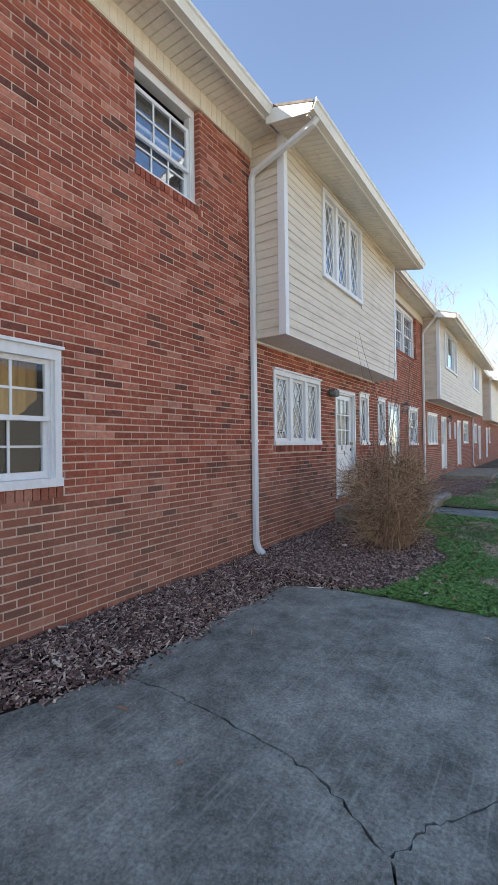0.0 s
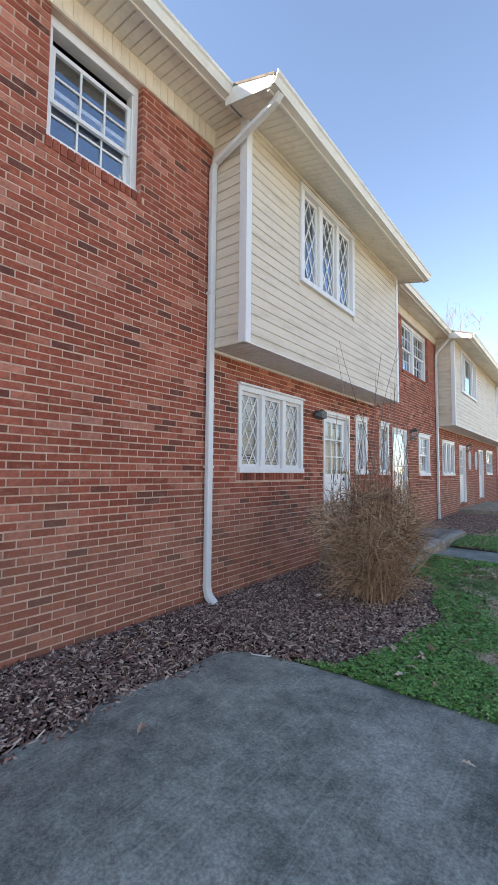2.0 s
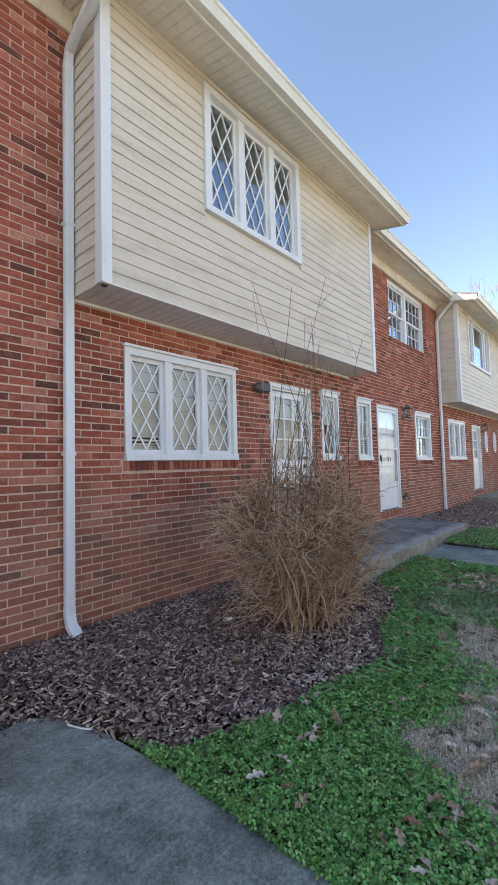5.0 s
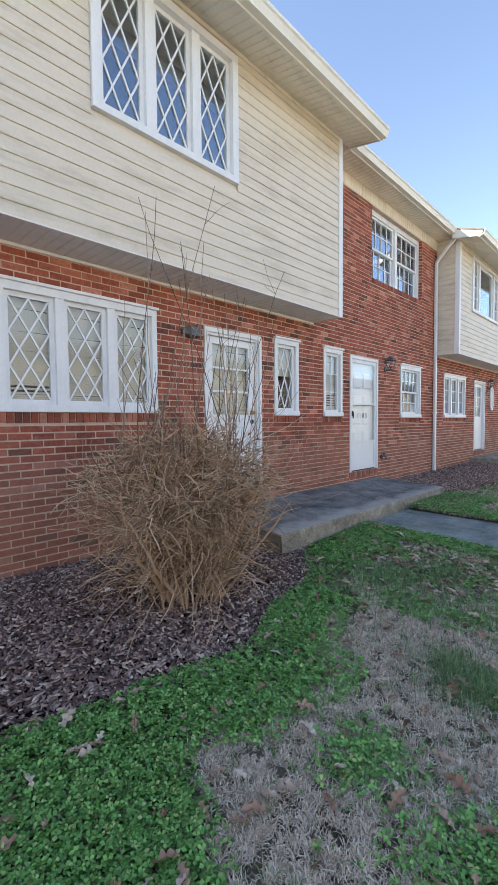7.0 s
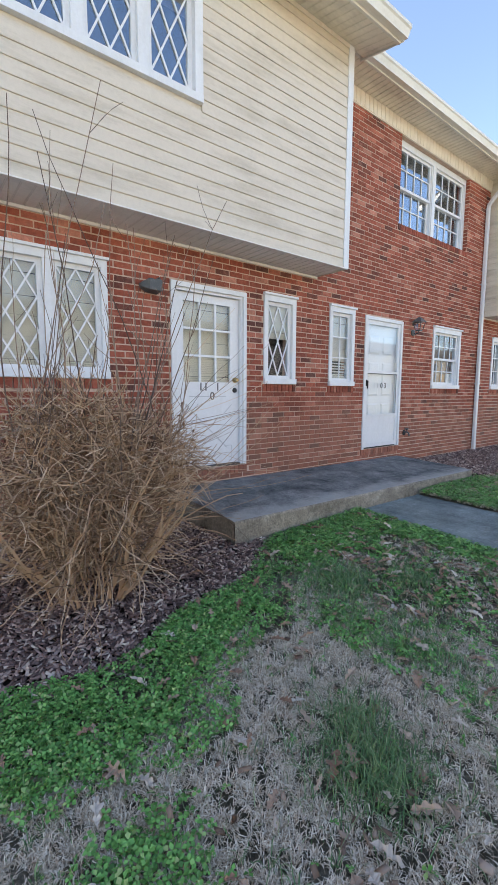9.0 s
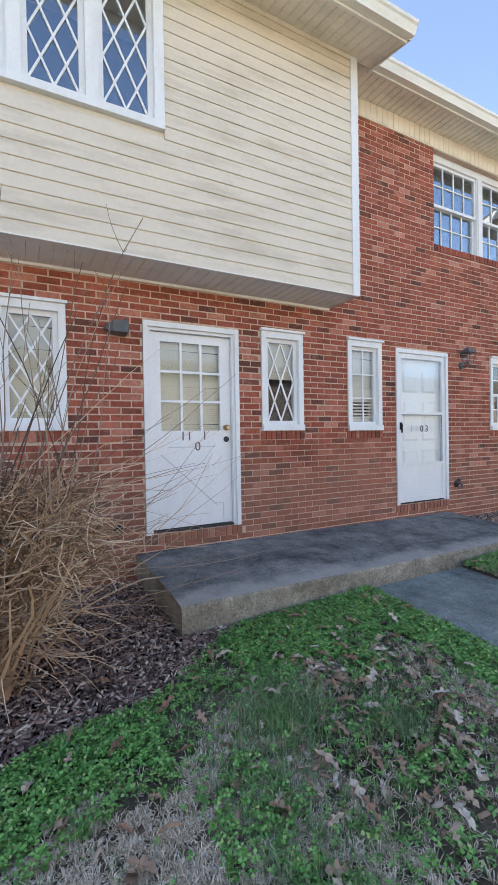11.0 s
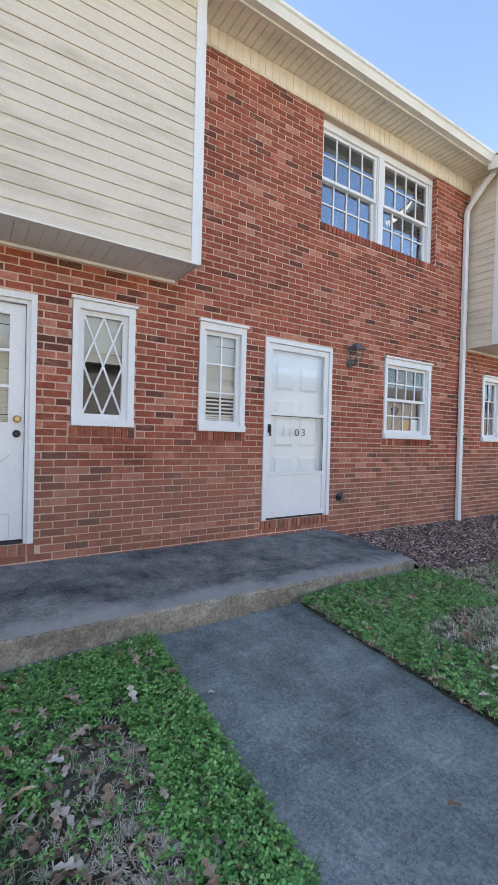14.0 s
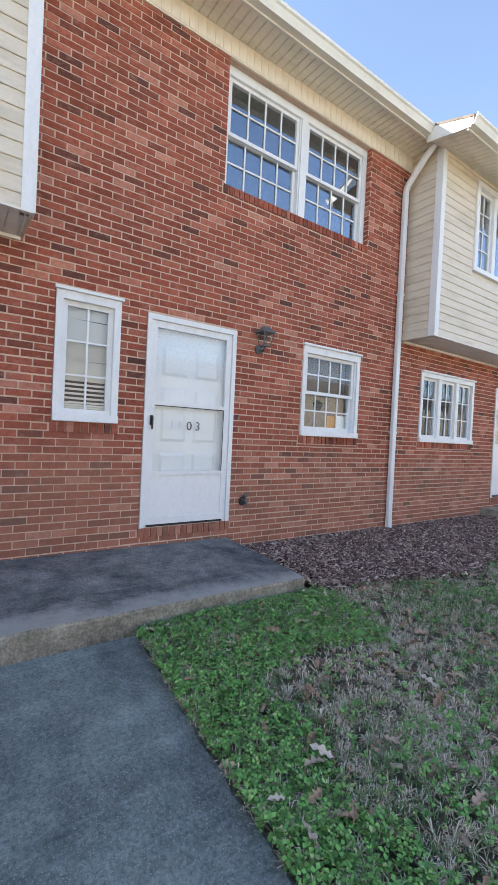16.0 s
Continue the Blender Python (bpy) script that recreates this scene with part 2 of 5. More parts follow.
turf = ramp(M_SOIL, noise_tex(M_SOIL, v, 1.3, 8, 0.7), [(0.35, (0.3, 0.26, 0.16)), (0.5, (0.45, 0.39, 0.27)), (0.62, (0.58, 0.51, 0.38))])
lawn = blend(M_SOIL, mr.outputs["Result"], lawn, turf)
set_base(M_SOIL, blend(M_SOIL, 1.0, lawn, ramp(M_SOIL, noise_tex(M_SOIL, v, 45, 6, 0.75), [(0.3, grey(0.35)), (0.65, grey(1.2))]), "MULTIPLY"))
bump(M_SOIL, noise_tex(M_SOIL, v, 40, 6, 0.75), 0.9, 0.02)


def island_mat(name, stops, rough=0.8, spec=0.3, trans=0.0):
    m = mat(name, stops[0][1], rough, 0, spec)
    r = m.node_tree.nodes.new("ShaderNodeNewGeometry").outputs["Random Per Island"]
    set_base(m, ramp(m, r, stops))
    return m


M_MULCH = island_mat("bark_chip", [(0.0, (0.06, 0.036, 0.031)), (0.35, (0.17, 0.102, 0.084)), (0.65, (0.32, 0.205, 0.17)), (0.87, (0.5, 0.365, 0.3)), (1.0, (0.72, 0.6, 0.48))], 0.8, 0.35)
M_LITTER = island_mat("leaf_crumb", [(0.0, (0.12, 0.07, 0.05)), (0.5, (0.3, 0.2, 0.14)), (0.85, (0.48, 0.37, 0.29)), (1.0, (0.66, 0.56, 0.47))], 0.8, 0.25)
M_SOILBED = mat("bed_soil", (0.03, 0.02, 0.015), 1.0, 0, 0.1)
M_CLOVER = island_mat("clover_leaf", [(0.0, (0.065, 0.165, 0.035)), (0.5, (0.135, 0.335, 0.075)), (0.85, (0.21, 0.45, 0.115)), (1.0, (0.38, 0.47, 0.18))], 0.5, 0.35)
M_GRASS = island_mat("green_blade", [(0.0, (0.08, 0.16, 0.06)), (0.6, (0.15, 0.27, 0.1)), (1.0, (0.3, 0.36, 0.18))], 0.6, 0.3)
M_STRAW = island_mat("dormant_blade", [(0.0, (0.4, 0.305, 0.21)), (0.5, (0.7, 0.58, 0.44)), (1.0, (0.86, 0.76, 0.62))], 0.8, 0.2)
M_TWIG = island_mat("twig_bark", [(0.0, (0.13, 0.078, 0.05)), (0.4, (0.36, 0.225, 0.135)), (0.8, (0.53, 0.365, 0.235)), (1.0, (0.68, 0.54, 0.4))], 0.8, 0.25)
M_SHOOT = island_mat("shoot_bark", [(0.0, (0.08, 0.055, 0.045)), (0.6, (0.2, 0.14, 0.105)), (1.0, (0.36, 0.26, 0.19))], 0.8, 0.25)
M_TREE = island_mat("tree_bark", [(0.0, (0.2, 0.15, 0.12)), (1.0, (0.36, 0.28, 0.23))], 0.9, 0.2)
M_LEAF = mat("dry_oak_leaf", (0.3, 0.2, 0.13), 0.7, 0, 0.3)
r = M_LEAF.node_tree.nodes.new("ShaderNodeObjectInfo").outputs["Random"]
set_base(M_LEAF, ramp(M_LEAF, r, [(0.0, (0.26, 0.145, 0.095)), (0.35, (0.36, 0.235, 0.16)), (0.7, (0.46, 0.35, 0.265)), (1.0, (0.62, 0.54, 0.45))]))

# ---------- building helpers ----------
def bm_box(bm, x0, x1, y0, y1, z0, z1):
    vs = [bm.verts.new((x, y, z)) for x in (x0, x1) for y in (y0, y1) for z in (z0, z1)]
    for f in ((0, 1, 3, 2), (4, 6, 7, 5), (0, 4, 5, 1), (2, 3, 7, 6), (0, 2, 6, 4), (1, 5, 7, 3)):
        bm.faces.new([vs[i] for i in f])


def boxes(*list_of):
    bm = bmesh.new()
    for b in list_of:
        bm_box(bm, *b)
    return bm


def prism(outline, a, b, axis):
    """Closed outline (2D) drawn out along axis from a to b. axis 0: (y, z); 1: (x, z); 2: (x, y)."""
    bm = bmesh.new()

    def at(p, s):
        q = list(p)
        q.insert(axis, s)
        return q
    lo = [bm.verts.new(at(p, a)) for p in outline]
    hi = [bm.verts.new(at(p, b)) for p in outline]
    n = len(outline)
    bm.faces.new(lo)
    bm.faces.new(hi[::-1])
    for i in range(n):
        bm.faces.new((lo[i], hi[i], hi[(i + 1) % n], lo[(i + 1) % n]))
    bmesh.ops.recalc_face_normals(bm, faces=bm.faces)
    return bm


def tube(points, radius, sides=8, bm=None):
    bm = bm or bmesh.new()
    rings = []
    for i, p in enumerate(points):
        p = Vector(p)
        d = (Vector(points[min(i + 1, len(points) - 1)]) - Vector(points[max(i - 1, 0)])).normalized()
        u = d.cross(Vector((0.31, 0.17, 0.93))).normalized()
        w = d.cross(u)
        r = radius[i] if isinstance(radius, (list, tuple)) else radius
        rings.append([bm.verts.new(p + r * (math.cos(k * math.tau / sides) * u + math.sin(k * math.tau / sides) * w)) for k in range(sides)])
    for a, b in zip(rings, rings[1:]):
        for k in range(sides):
            bm.faces.new((a[k], a[(k + 1) % sides], b[(k + 1) % sides], b[k]))
    bm.faces.new(rings[0][::-1])
    bm.faces.new(rings[-1])
    return bm


def mesh_of(name, bm, material, bevel=0.0):
    if bevel:
        bmesh.ops.bevel(bm, geom=[e for e in bm.edges if len(e.link_faces) == 2 and e.calc_face_angle(0) > 0.6], offset=bevel, segments=1, affect="EDGES", clamp_overlap=True)
    bmesh.ops.recalc_face_normals(bm, faces=bm.faces)
    me = bpy.data.meshes.new(name)
    bm.to_mesh(me)
    bm.free()
    me.materials.append(material)
    return me


def part(name, bm, material, parent=None, label="", bevel=0.0):
    ob = new(name, mesh_of(name, bm, material, bevel))
    if parent is not None:
        ob.parent = parent
        if parent.type == "EMPTY":
            ob.matrix_parent_inverse = Matrix.Translation(-parent.location)
        # meshes stand at the world's origin, so their children need no offset
    if label:
        ob["label"] = label
    return ob


def thing(name, loc, label, category, group="", kind=""):
    ob = new(name)
    ob.location = loc
    ob.empty_display_size = 0.1
    return tagged(ob, label, category, group, kind)


def setting(name, bm, material, label, category, bevel=0.0):
    return tagged(part(name, bm, material, None, "", bevel), label, category, kind="structure")


def raw_mesh(name, verts, faces, material):
    me = bpy.data.meshes.new(name)
    me.from_pydata([tuple(p) for p in verts], [], [tuple(f) for f in faces])
    me.materials.append(material)
    return new(name, me)


# ---------- plan ----------
W = -3.30            # face of the brick wall
BX = -2.78           # face of the overhanging bays
ZB = 2.97            # underside of the bays
Y0, YF, Y_END = -9.0, 21.0, 62.0
COURSE, BRICK_L, JOINT = 0.0677, 0.203, 0.011

WIN = {  # y0, y1, z0, z1 in the brick wall
    "low_first": (1.04, 2.09, 1.19, 2.32), "up_first": (2.92, 3.90, 4.31, 5.48), "triple": (5.51, 7.13, 1.50, 2.65),
    "lattice": (9.15, 9.72, 1.48, 2.62), "narrow": (10.40, 10.98, 1.47, 2.63), "sash": (13.29, 14.35, 1.45, 2.60),
    "up_pair": (12.04, 14.38, 4.13, 5.48), "triple_second": (15.81, 17.44, 1.45, 2.58),
    "far_a": (23.9, 25.5, 1.47, 2.6), "far_b": (28.0, 29.0, 1.47, 2.6), "far_c": (36.0, 37.0, 1.47, 2.6), "up_far": (28.6, 30.8, 4.13, 5.48)}
DOOR = {"first": (7.82, 8.87, 0.46, 2.58), "second": (11.24, 12.29, 0.45, 2.58), "third": (18.25, 19.3, 0.45, 2.56),
        "fourth": (22.0, 23.05, 0.45, 2.56), "fifth": (30.0, 31.05, 0.45, 2.56), "sixth": (34.2, 35.2, 0.45, 2.56)}
HOLES = list(WIN.values()) + list(DOOR.values())
BAYS = [(4.98, 10.13), (15.28, 27.2), (32.3, 44.0)]

BAY_ROOMS = [(5.15, 9.95, 3.1, 5.45), (15.45, YF, 3.1, 5.45)]      # the upper rooms run out into the bays


def ground_z(x, y):
    """Height of the lawn: it climbs gently along the row of houses."""
    s = min(max((y - 3.5) / 2.0, 0), 1)
    return -0.11 + s * 0.028 * max(0.0, min(y, 11.3) - 4.2)


def wall_sheet(x_face, x_back, y0, y1, z0, z1, holes):
    """A wall with real openings: faces, backs and reveals."""
    ys = sorted({y0, y1} | {min(max(h[i], y0), y1) for h in holes for i in (0, 1)})
    zs = sorted({z0, z1} | {h[i] for h in holes for i in (2, 3)})
    bm = bmesh.new()

    def solid(i, j):
        if not (0 <= i < len(ys) - 1 and 0 <= j < len(zs) - 1):
            return False
        cy, cz = (ys[i] + ys[i + 1]) / 2, (zs[j] + zs[j + 1]) / 2
        return not any(h[0] < cy < h[1] and h[2] < cz < h[3] for h in holes)
    for i in range(len(ys) - 1):
        for j in range(len(zs) - 1):
            if not solid(i, j):
                continue
            a, b, c, d = ys[i], ys[i + 1], zs[j], zs[j + 1]

            def quad(*p):
                bm.faces.new([bm.verts.new(q) for q in p])
            quad((x_face, a, c), (x_face, b, c), (x_face, b, d), (x_face, a, d))
            quad((x_back, a, c), (x_back, a, d), (x_back, b, d), (x_back, b, c))
            if not solid(i - 1, j):
                quad((x_face, a, c), (x_face, a, d), (x_back, a, d), (x_back, a, c))
            if not solid(i + 1, j):
                quad((x_face, b, c), (x_back, b, c), (x_back, b, d), (x_face, b, d))
            if not solid(i, j - 1):
                quad((x_face, a, c), (x_back, a, c), (x_back, b, c), (x_face, b, c))
            if not solid(i, j + 1):
                quad((x_face, a, d), (x_face, b, d), (x_back, b, d), (x_back, a, d))
    bmesh.ops.remove_doubles(bm, verts=bm.verts, dist=1e-5)
    return bm


# ---------- walls, floors and roof of the row of houses ----------
wall_front = setting("wall_front", wall_sheet(W - 0.005, W - 0.25, Y0, YF, -0.6, 5.9, HOLES + BAY_ROOMS), M_MORTAR, "red brick wall with pale tan mortar joints", "wall")
wall_front_far = setting("wall_front_far", wall_sheet(W, W - 0.25, YF, Y_END, -0.6, 5.9, [h for h in HOLES if h[0] > YF] + [(YF, 27.0, 3.1, 5.5), (32.5, 43.8, 3.1, 5.5)]), M_BRICKFAR, "red brick wall of the houses further along", "wall")
setting("wall_back", boxes((-13.2, -13.0, Y0, Y_END, -0.6, 5.9)), M_BRICKFAR, "red brick rear wall of the houses", "wall")
setting("wall_end_south", boxes((-13.0, W - 0.25, Y0, Y0 + 0.2, -0.6, 5.9)), M_BRICKFAR, "red brick end wall of the houses", "wall")
setting("wall_end_north", boxes((-13.0, W - 0.25, Y_END - 0.2, Y_END, -0.6, 5.9)), M_BRICKFAR, "red brick end wall of the houses", "wall")
# room shells behind the glass; their gloom comes from the near-black colour
setting("wall_inner", boxes((-6.3, -6.2, Y0 + 0.2, Y_END - 0.2, -0.2, 5.85)), M_INTERIOR, "inner wall behind the windows, coloured near-black as an unlit room", "wall")
setting("floor_lower", boxes((-6.2, W - 0.25, Y0 + 0.2, Y_END - 0.2, 0.25, 0.4)), M_INTERIOR, "floor inside the houses, coloured near-black as an unlit room", "floor")
setting("floor_upper", boxes((-6.2, W - 0.25, Y0 + 0.2, Y_END - 0.2, 2.75, 3.0)), M_INTERIOR, "upper floor inside the houses, coloured near-black as an unlit room", "floor")
setting("ceiling", boxes((-6.2, W - 0.25, Y0 + 0.2, Y_END - 0.2, 5.62, 5.68)), M_INTERIOR, "ceiling inside the houses, coloured near-black as an unlit room", "ceiling")
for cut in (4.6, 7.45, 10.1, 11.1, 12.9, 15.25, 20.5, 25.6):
    setting("wall_partition", boxes((-6.2, W - 0.25, cut, cut + 0.1, 0.4, 2.75)), M_INTERIOR, "partition wall inside the house, coloured near-black as an unlit room", "wall")

# added out of view: bounces sun onto the facade and fills window reflections
setting("bounce_wall", boxes((17.0, 17.3, -30, 70, -0.6, 5.2)), M_PLAIN, "plain pale wall added out of view to bounce sunlight", "wall")
setting("bounce_wall_roof", prism([(16.6, 5.15), (21.5, 6.8), (26.4, 5.15)], -30.4, 70.4, 1), M_SHINGLE, "plain shingle roof added over the unseen bounce wall", "roof")

ROOF_K = 0.33
def roof_z(x):
    return 5.80 - ROOF_K * (x + 2.80)

RIDGE = -8.1
roof = setting("roof", prism([(-2.80, roof_z(-2.8)), (RIDGE, roof_z(RIDGE)), (-13.6, roof_z(-2.6)), (-13.6, roof_z(-2.6) - 0.05), (RIDGE, roof_z(RIDGE) - 0.05), (-2.80, roof_z(-2.8) - 0.05)], Y0 - 0.3, Y_END + 0.3, 1), M_SHINGLE, "grey-brown shingle roof over the row of houses", "roof")


def gutter(parent, xo, y0, y1, zt):
    """K-style gutter: stepped face, open trough."""
    o = [(xo, zt), (xo, zt - 0.035), (xo - 0.018, zt - 0.05), (xo - 0.045, zt - 0.105), (xo - 0.05, zt - 0.12), (xo - 0.125, zt - 0.12),
         (xo - 0.125, zt - 0.005), (xo - 0.118, zt - 0.005), (xo - 0.118, zt - 0.11), (xo - 0.055, zt - 0.11), (xo - 0.028, zt - 0.05), (xo - 0.012, zt - 0.012), (xo - 0.02, zt)]
    return part("gutter", prism(o, y0, y1, 1), M_GUTTER, parent, "off-white enamelled gutter")


def soffit_sheet(x0, z0, x1, z1, y0, y1, pitch=0.1, deep=0.008):
    """Ribbed vinyl soffit between the wall (x0) and the eave (x1)."""
    bm = bmesh.new()
    y = y0
    while y < y1 - 1e-4:
        e = min(y + pitch, y1)
        for a, b, dz in ((y, e - 0.014, 0.0), (e - 0.012, e, deep)):
            q = [bm.verts.new(p) for p in ((x0, a, z0 + dz), (x1, a, z1 + dz), (x1, b, z1 + dz), (x0, b, z0 + dz))]
            bm.faces.new(q[::-1])
            if dz:
                for yy in (a, b):
                    r = [bm.verts.new(p) for p in ((x0, yy, z0), (x1, yy, z1), (x1, yy, z1 + dz), (x0, yy, z0 + dz))]
                    bm.faces.new(r)
        y = e
    return bm


SECTIONS = [(Y0, 4.98), (10.13, 15.28), (27.2, 32.3), (44.0, Y_END)]
for i, (a, b) in enumerate(SECTIONS):
    eave = thing(f"eave_{i + 1}", (-3, (a + b) / 2, 5.6), "cream frieze, ribbed soffit and white gutter under the roof edge", "eave", kind="structure")
    e0 = a + (0.32 if i else 0)
    e1 = b - 0.16
    part("soffit", soffit_sheet(W + 0.02, 5.69, -2.84, 5.68, a, b, 0.1), M_SOFFIT, eave)
    # frieze with upright ribs
    bm = boxes((W - 0.004, W + 0.02, a, b, 5.475, 5.70))
    y = a
    while y < b:
        bm_box(bm, W + 0.02, W + 0.026, y + 0.004, min(y + 0.088, b), 5.49, 5.688)
        y += 0.1
    part("frieze", bm, M_CREAM, eave, "cream ribbed frieze boards")
    part("fascia", boxes((-2.90, -2.872, a, b, 5.66, 5.80)), M_GUTTER, eave)
    gutter(eave, -2.745, a, b - 0.02, 5.80)


def siding(parent, face, a, b, z0, z1, pitch=0.1192):
    """Lapped boards, each its own part. face 'x': on the front; 'y': on a side."""
    z, k = z0, 0
    while z < z1 - 0.01:
        t = min(z + pitch + 0.012, z1)
        if face == "x":
            xs = BX
            o = [(xs - 0.02, z), (xs + 0.004, z), (xs + 0.006, z + 0.008), (xs - 0.008, t), (xs - 0.02, t)]
            for p, q in (a if isinstance(a, list) else [(a, b)]):
                hit = [w for w in b if w[0] < q and w[1] > p and w[2] < t - 0.02 and w[3] > z + 0.02] if isinstance(b, list) else []
                spans = [(p, q)]
                for w in hit:
                    spans = [s for u in spans for s in ((u[0], min(u[1], w[0])), (max(u[0], w[1]), u[1])) if s[1] - s[0] > 0.02]
                for s in spans:
                    part("siding_board", prism(o, s[0], s[1], 1), M_SIDING, parent)
        else:
            sign, at_y = b
            o = [(at_y + sign * 0.02, z), (at_y - sign * 0.004, z), (at_y - sign * 0.006, z + 0.008), (at_y + sign * 0.008, t), (at_y + sign * 0.02, t)]
            part("siding_board", prism(o, W - 0.004, BX - 0.02, 0), M_SIDING, parent)
        z += pitch


BAYWIN = [(6.16, 7.92, 4.10, 5.50), (16.2, 18.7, 4.12, 5.5), (23.4, 25.9, 4.12, 5.5)]
for i, (a, b) in enumerate(BAYS):
    bay = thing(f"bay_{i + 1}", (BX, (a + b) / 2, ZB), "overhanging upper bay clad in stained cream lap siding", "bay", kind="structure")
    part("bay_wall", wall_sheet(BX - 0.02, BX - 0.14, a + 0.02, b - 0.02, ZB + 0.02, 5.62, [w for w in BAYWIN if a < w[0] < b]), M_SIDING, bay)
    part("bay_side", boxes((W - 0.2, BX - 0.14, a + 0.02, a + 0.1, ZB + 0.02, 5.7), (W - 0.2, BX - 0.14, b - 0.1, b - 0.02, ZB + 0.02, 5.7)), M_SIDING, bay)
    siding(bay, "x", [(a + 0.085, b - 0.075)], BAYWIN, ZB - 0.004, 5.6)
    siding(bay, "y", None, (1, a + 0.004), ZB - 0.004, 5.68)
    siding(bay, "y", None, (-1, b - 0.004), ZB - 0.004, 5.68)
    for y, s in ((a, 1), (b, -1)):
        part("side_gable", prism([(W - 0.004, 5.64), (-2.80, 5.64), (-2.80, 5.72), (W - 0.004, 5.88)], y + s * 0.002, y + s * 0.02, 1), M_CREAM, bay)
        part("corner_post", boxes((BX - 0.09, BX + 0.014, min(y - s * 0.012, y + s * 0.085), max(y - s * 0.012, y + s * 0.085), ZB, 5.64)), M_WHITE, bay, "white corner post", 0.004)
    part("bay_underside", soffit_sheet(W, ZB, BX + 0.0, ZB, a + 0.01, b - 0.01, 0.102, 0.0035), M_GREYSOFFIT, bay, "grey ribbed metal soffit under the bay")
    part("drip_edge", boxes((BX - 0.03, BX + 0.012, a, b, ZB - 0.006, ZB + 0.006)), M_GREYSOFFIT, bay)
    part("wall_trim", boxes((W, W + 0.02, a + 0.02, b - 0.02, ZB - 0.03, ZB - 0.003)), M_GREYSOFFIT, bay)
    ra, rb = a - 0.30, b + 0.26
    part("bay_roof", prism([(-3.0, roof_z(-3.0) + 0.012), (-2.2, roof_z(-2.2) + 0.012), (-2.2, roof_z(-2.2) - 0.03), (-3.0, roof_z(-3.0) - 0.03)], ra, rb, 1), M_SHINGLE, bay, "grey-brown shingles")
    part("bay_soffit", soffit_sheet(BX - 0.03, 5.60, -2.27, 5.475, ra + 0.02, rb - 0.02, 0.102, 0.0035), M_SOFFIT, bay)
    part("bay_frieze", boxes((BX - 0.02, BX + 0.012, a + 0.09, b - 0.08, 5.545, 5.605)), M_CREAM, bay)
    for y in (ra, rb):
        part("gable_return", prism([(-2.86, roof_z(-2.86) - 0.02), (-2.2, roof_z(-2.2) - 0.02), (-2.24, roof_z(-2.2) - 0.13), (-2.86, 5.585)], y, y + 0.02 * (1 if y == ra else -1), 1), M_GUTTER, bay, "white metal fascia return")
    part("bay_fascia", boxes((-2.30, -2.272, ra + 0.02, rb - 0.02, 5.46, 5.60)), M_GUTTER, bay)
    gutter(bay, -2.145, ra - 0.005, rb + 0.005, 5.605)


# ---------- downspouts ----------
def downspout(y, zb, top, name="downspout", curl=True):
    d = thing(name, (W + 0.05, y, zb), "white enamelled metal downspout strapped to the brick wall", "downspout", "downspouts")
    def rect_path(pts, w, h):
        bm = bmesh.new()
        rings = []
        for i, p in enumerate(pts):
            p = Vector(p)
            dirn = (Vector(pts[min(i + 1, len(pts) - 1)]) - Vector(pts[max(i - 1, 0)])).normalized()
            side = Vector((0, 1, 0)) if abs(dirn.y) < 0.8 else Vector((1, 0, 0))
            side = (side - side.dot(dirn) * dirn).normalized()
            up = dirn.cross(side)
            prof = []
            for k in range(16):
                t = k * math.tau / 16
                cx = math.copysign(abs(math.cos(t)) ** 0.35, math.cos(t)) * w / 2
                cy = math.copysign(abs(math.sin(t)) ** 0.35, math.sin(t)) * h / 2
                prof.append(bm.verts.new(p + side * cx + up * cy))
            rings.append(prof)
        for r1, r2 in zip(rings, rings[1:]):
            for k in range(16):
                bm.faces.new((r1[k], r1[(k + 1) % 16], r2[(k + 1) % 16], r2[k]))
        return bm
    x = W + 0.045
    part("pipe", rect_path([(x, y, zb + 0.2), (x, y, 1.9), (x, y, 5.12)], 0.085, 0.065), M_SPOUT, d)
    part("elbow", rect_path([(x, y, 5.10), (x + 0.01, y, 5.17), (x + 0.05, y - 0.01, 5.22)] + top, 0.078, 0.06), M_SPOUT, d)
    part("shoe", rect_path([(x, y, zb + 0.23), (x, y, zb + 0.17), (x + (0.03 if curl else 0.002), y, zb + 0.08), (x + (0.10 if curl else 0.004), y + 0.02, zb)], 0.09, 0.07), M_SPOUT, d)
    for z in (1.55, 3.6):
        part("strap", boxes((W, x + 0.036, y - 0.048, y + 0.048, z, z + 0.03)), M_SPOUT, d)
    return d


downspout(4.93, 0.03, [(-2.45, 4.86, 5.40), (-2.27, 4.83, 5.44), (-2.215, 4.82, 5.49)])
downspout(15.12, 0.06, [(-2.98, 15.13, 5.48), (-2.86, 15.14, 5.60), (-2.81, 15.14, 5.69)], curl=False)
downspout(27.12, 0.2, [(-2.98, 27.1, 5.52), (-2.86, 27.1, 5.62), (-2.81, 27.1, 5.69)])


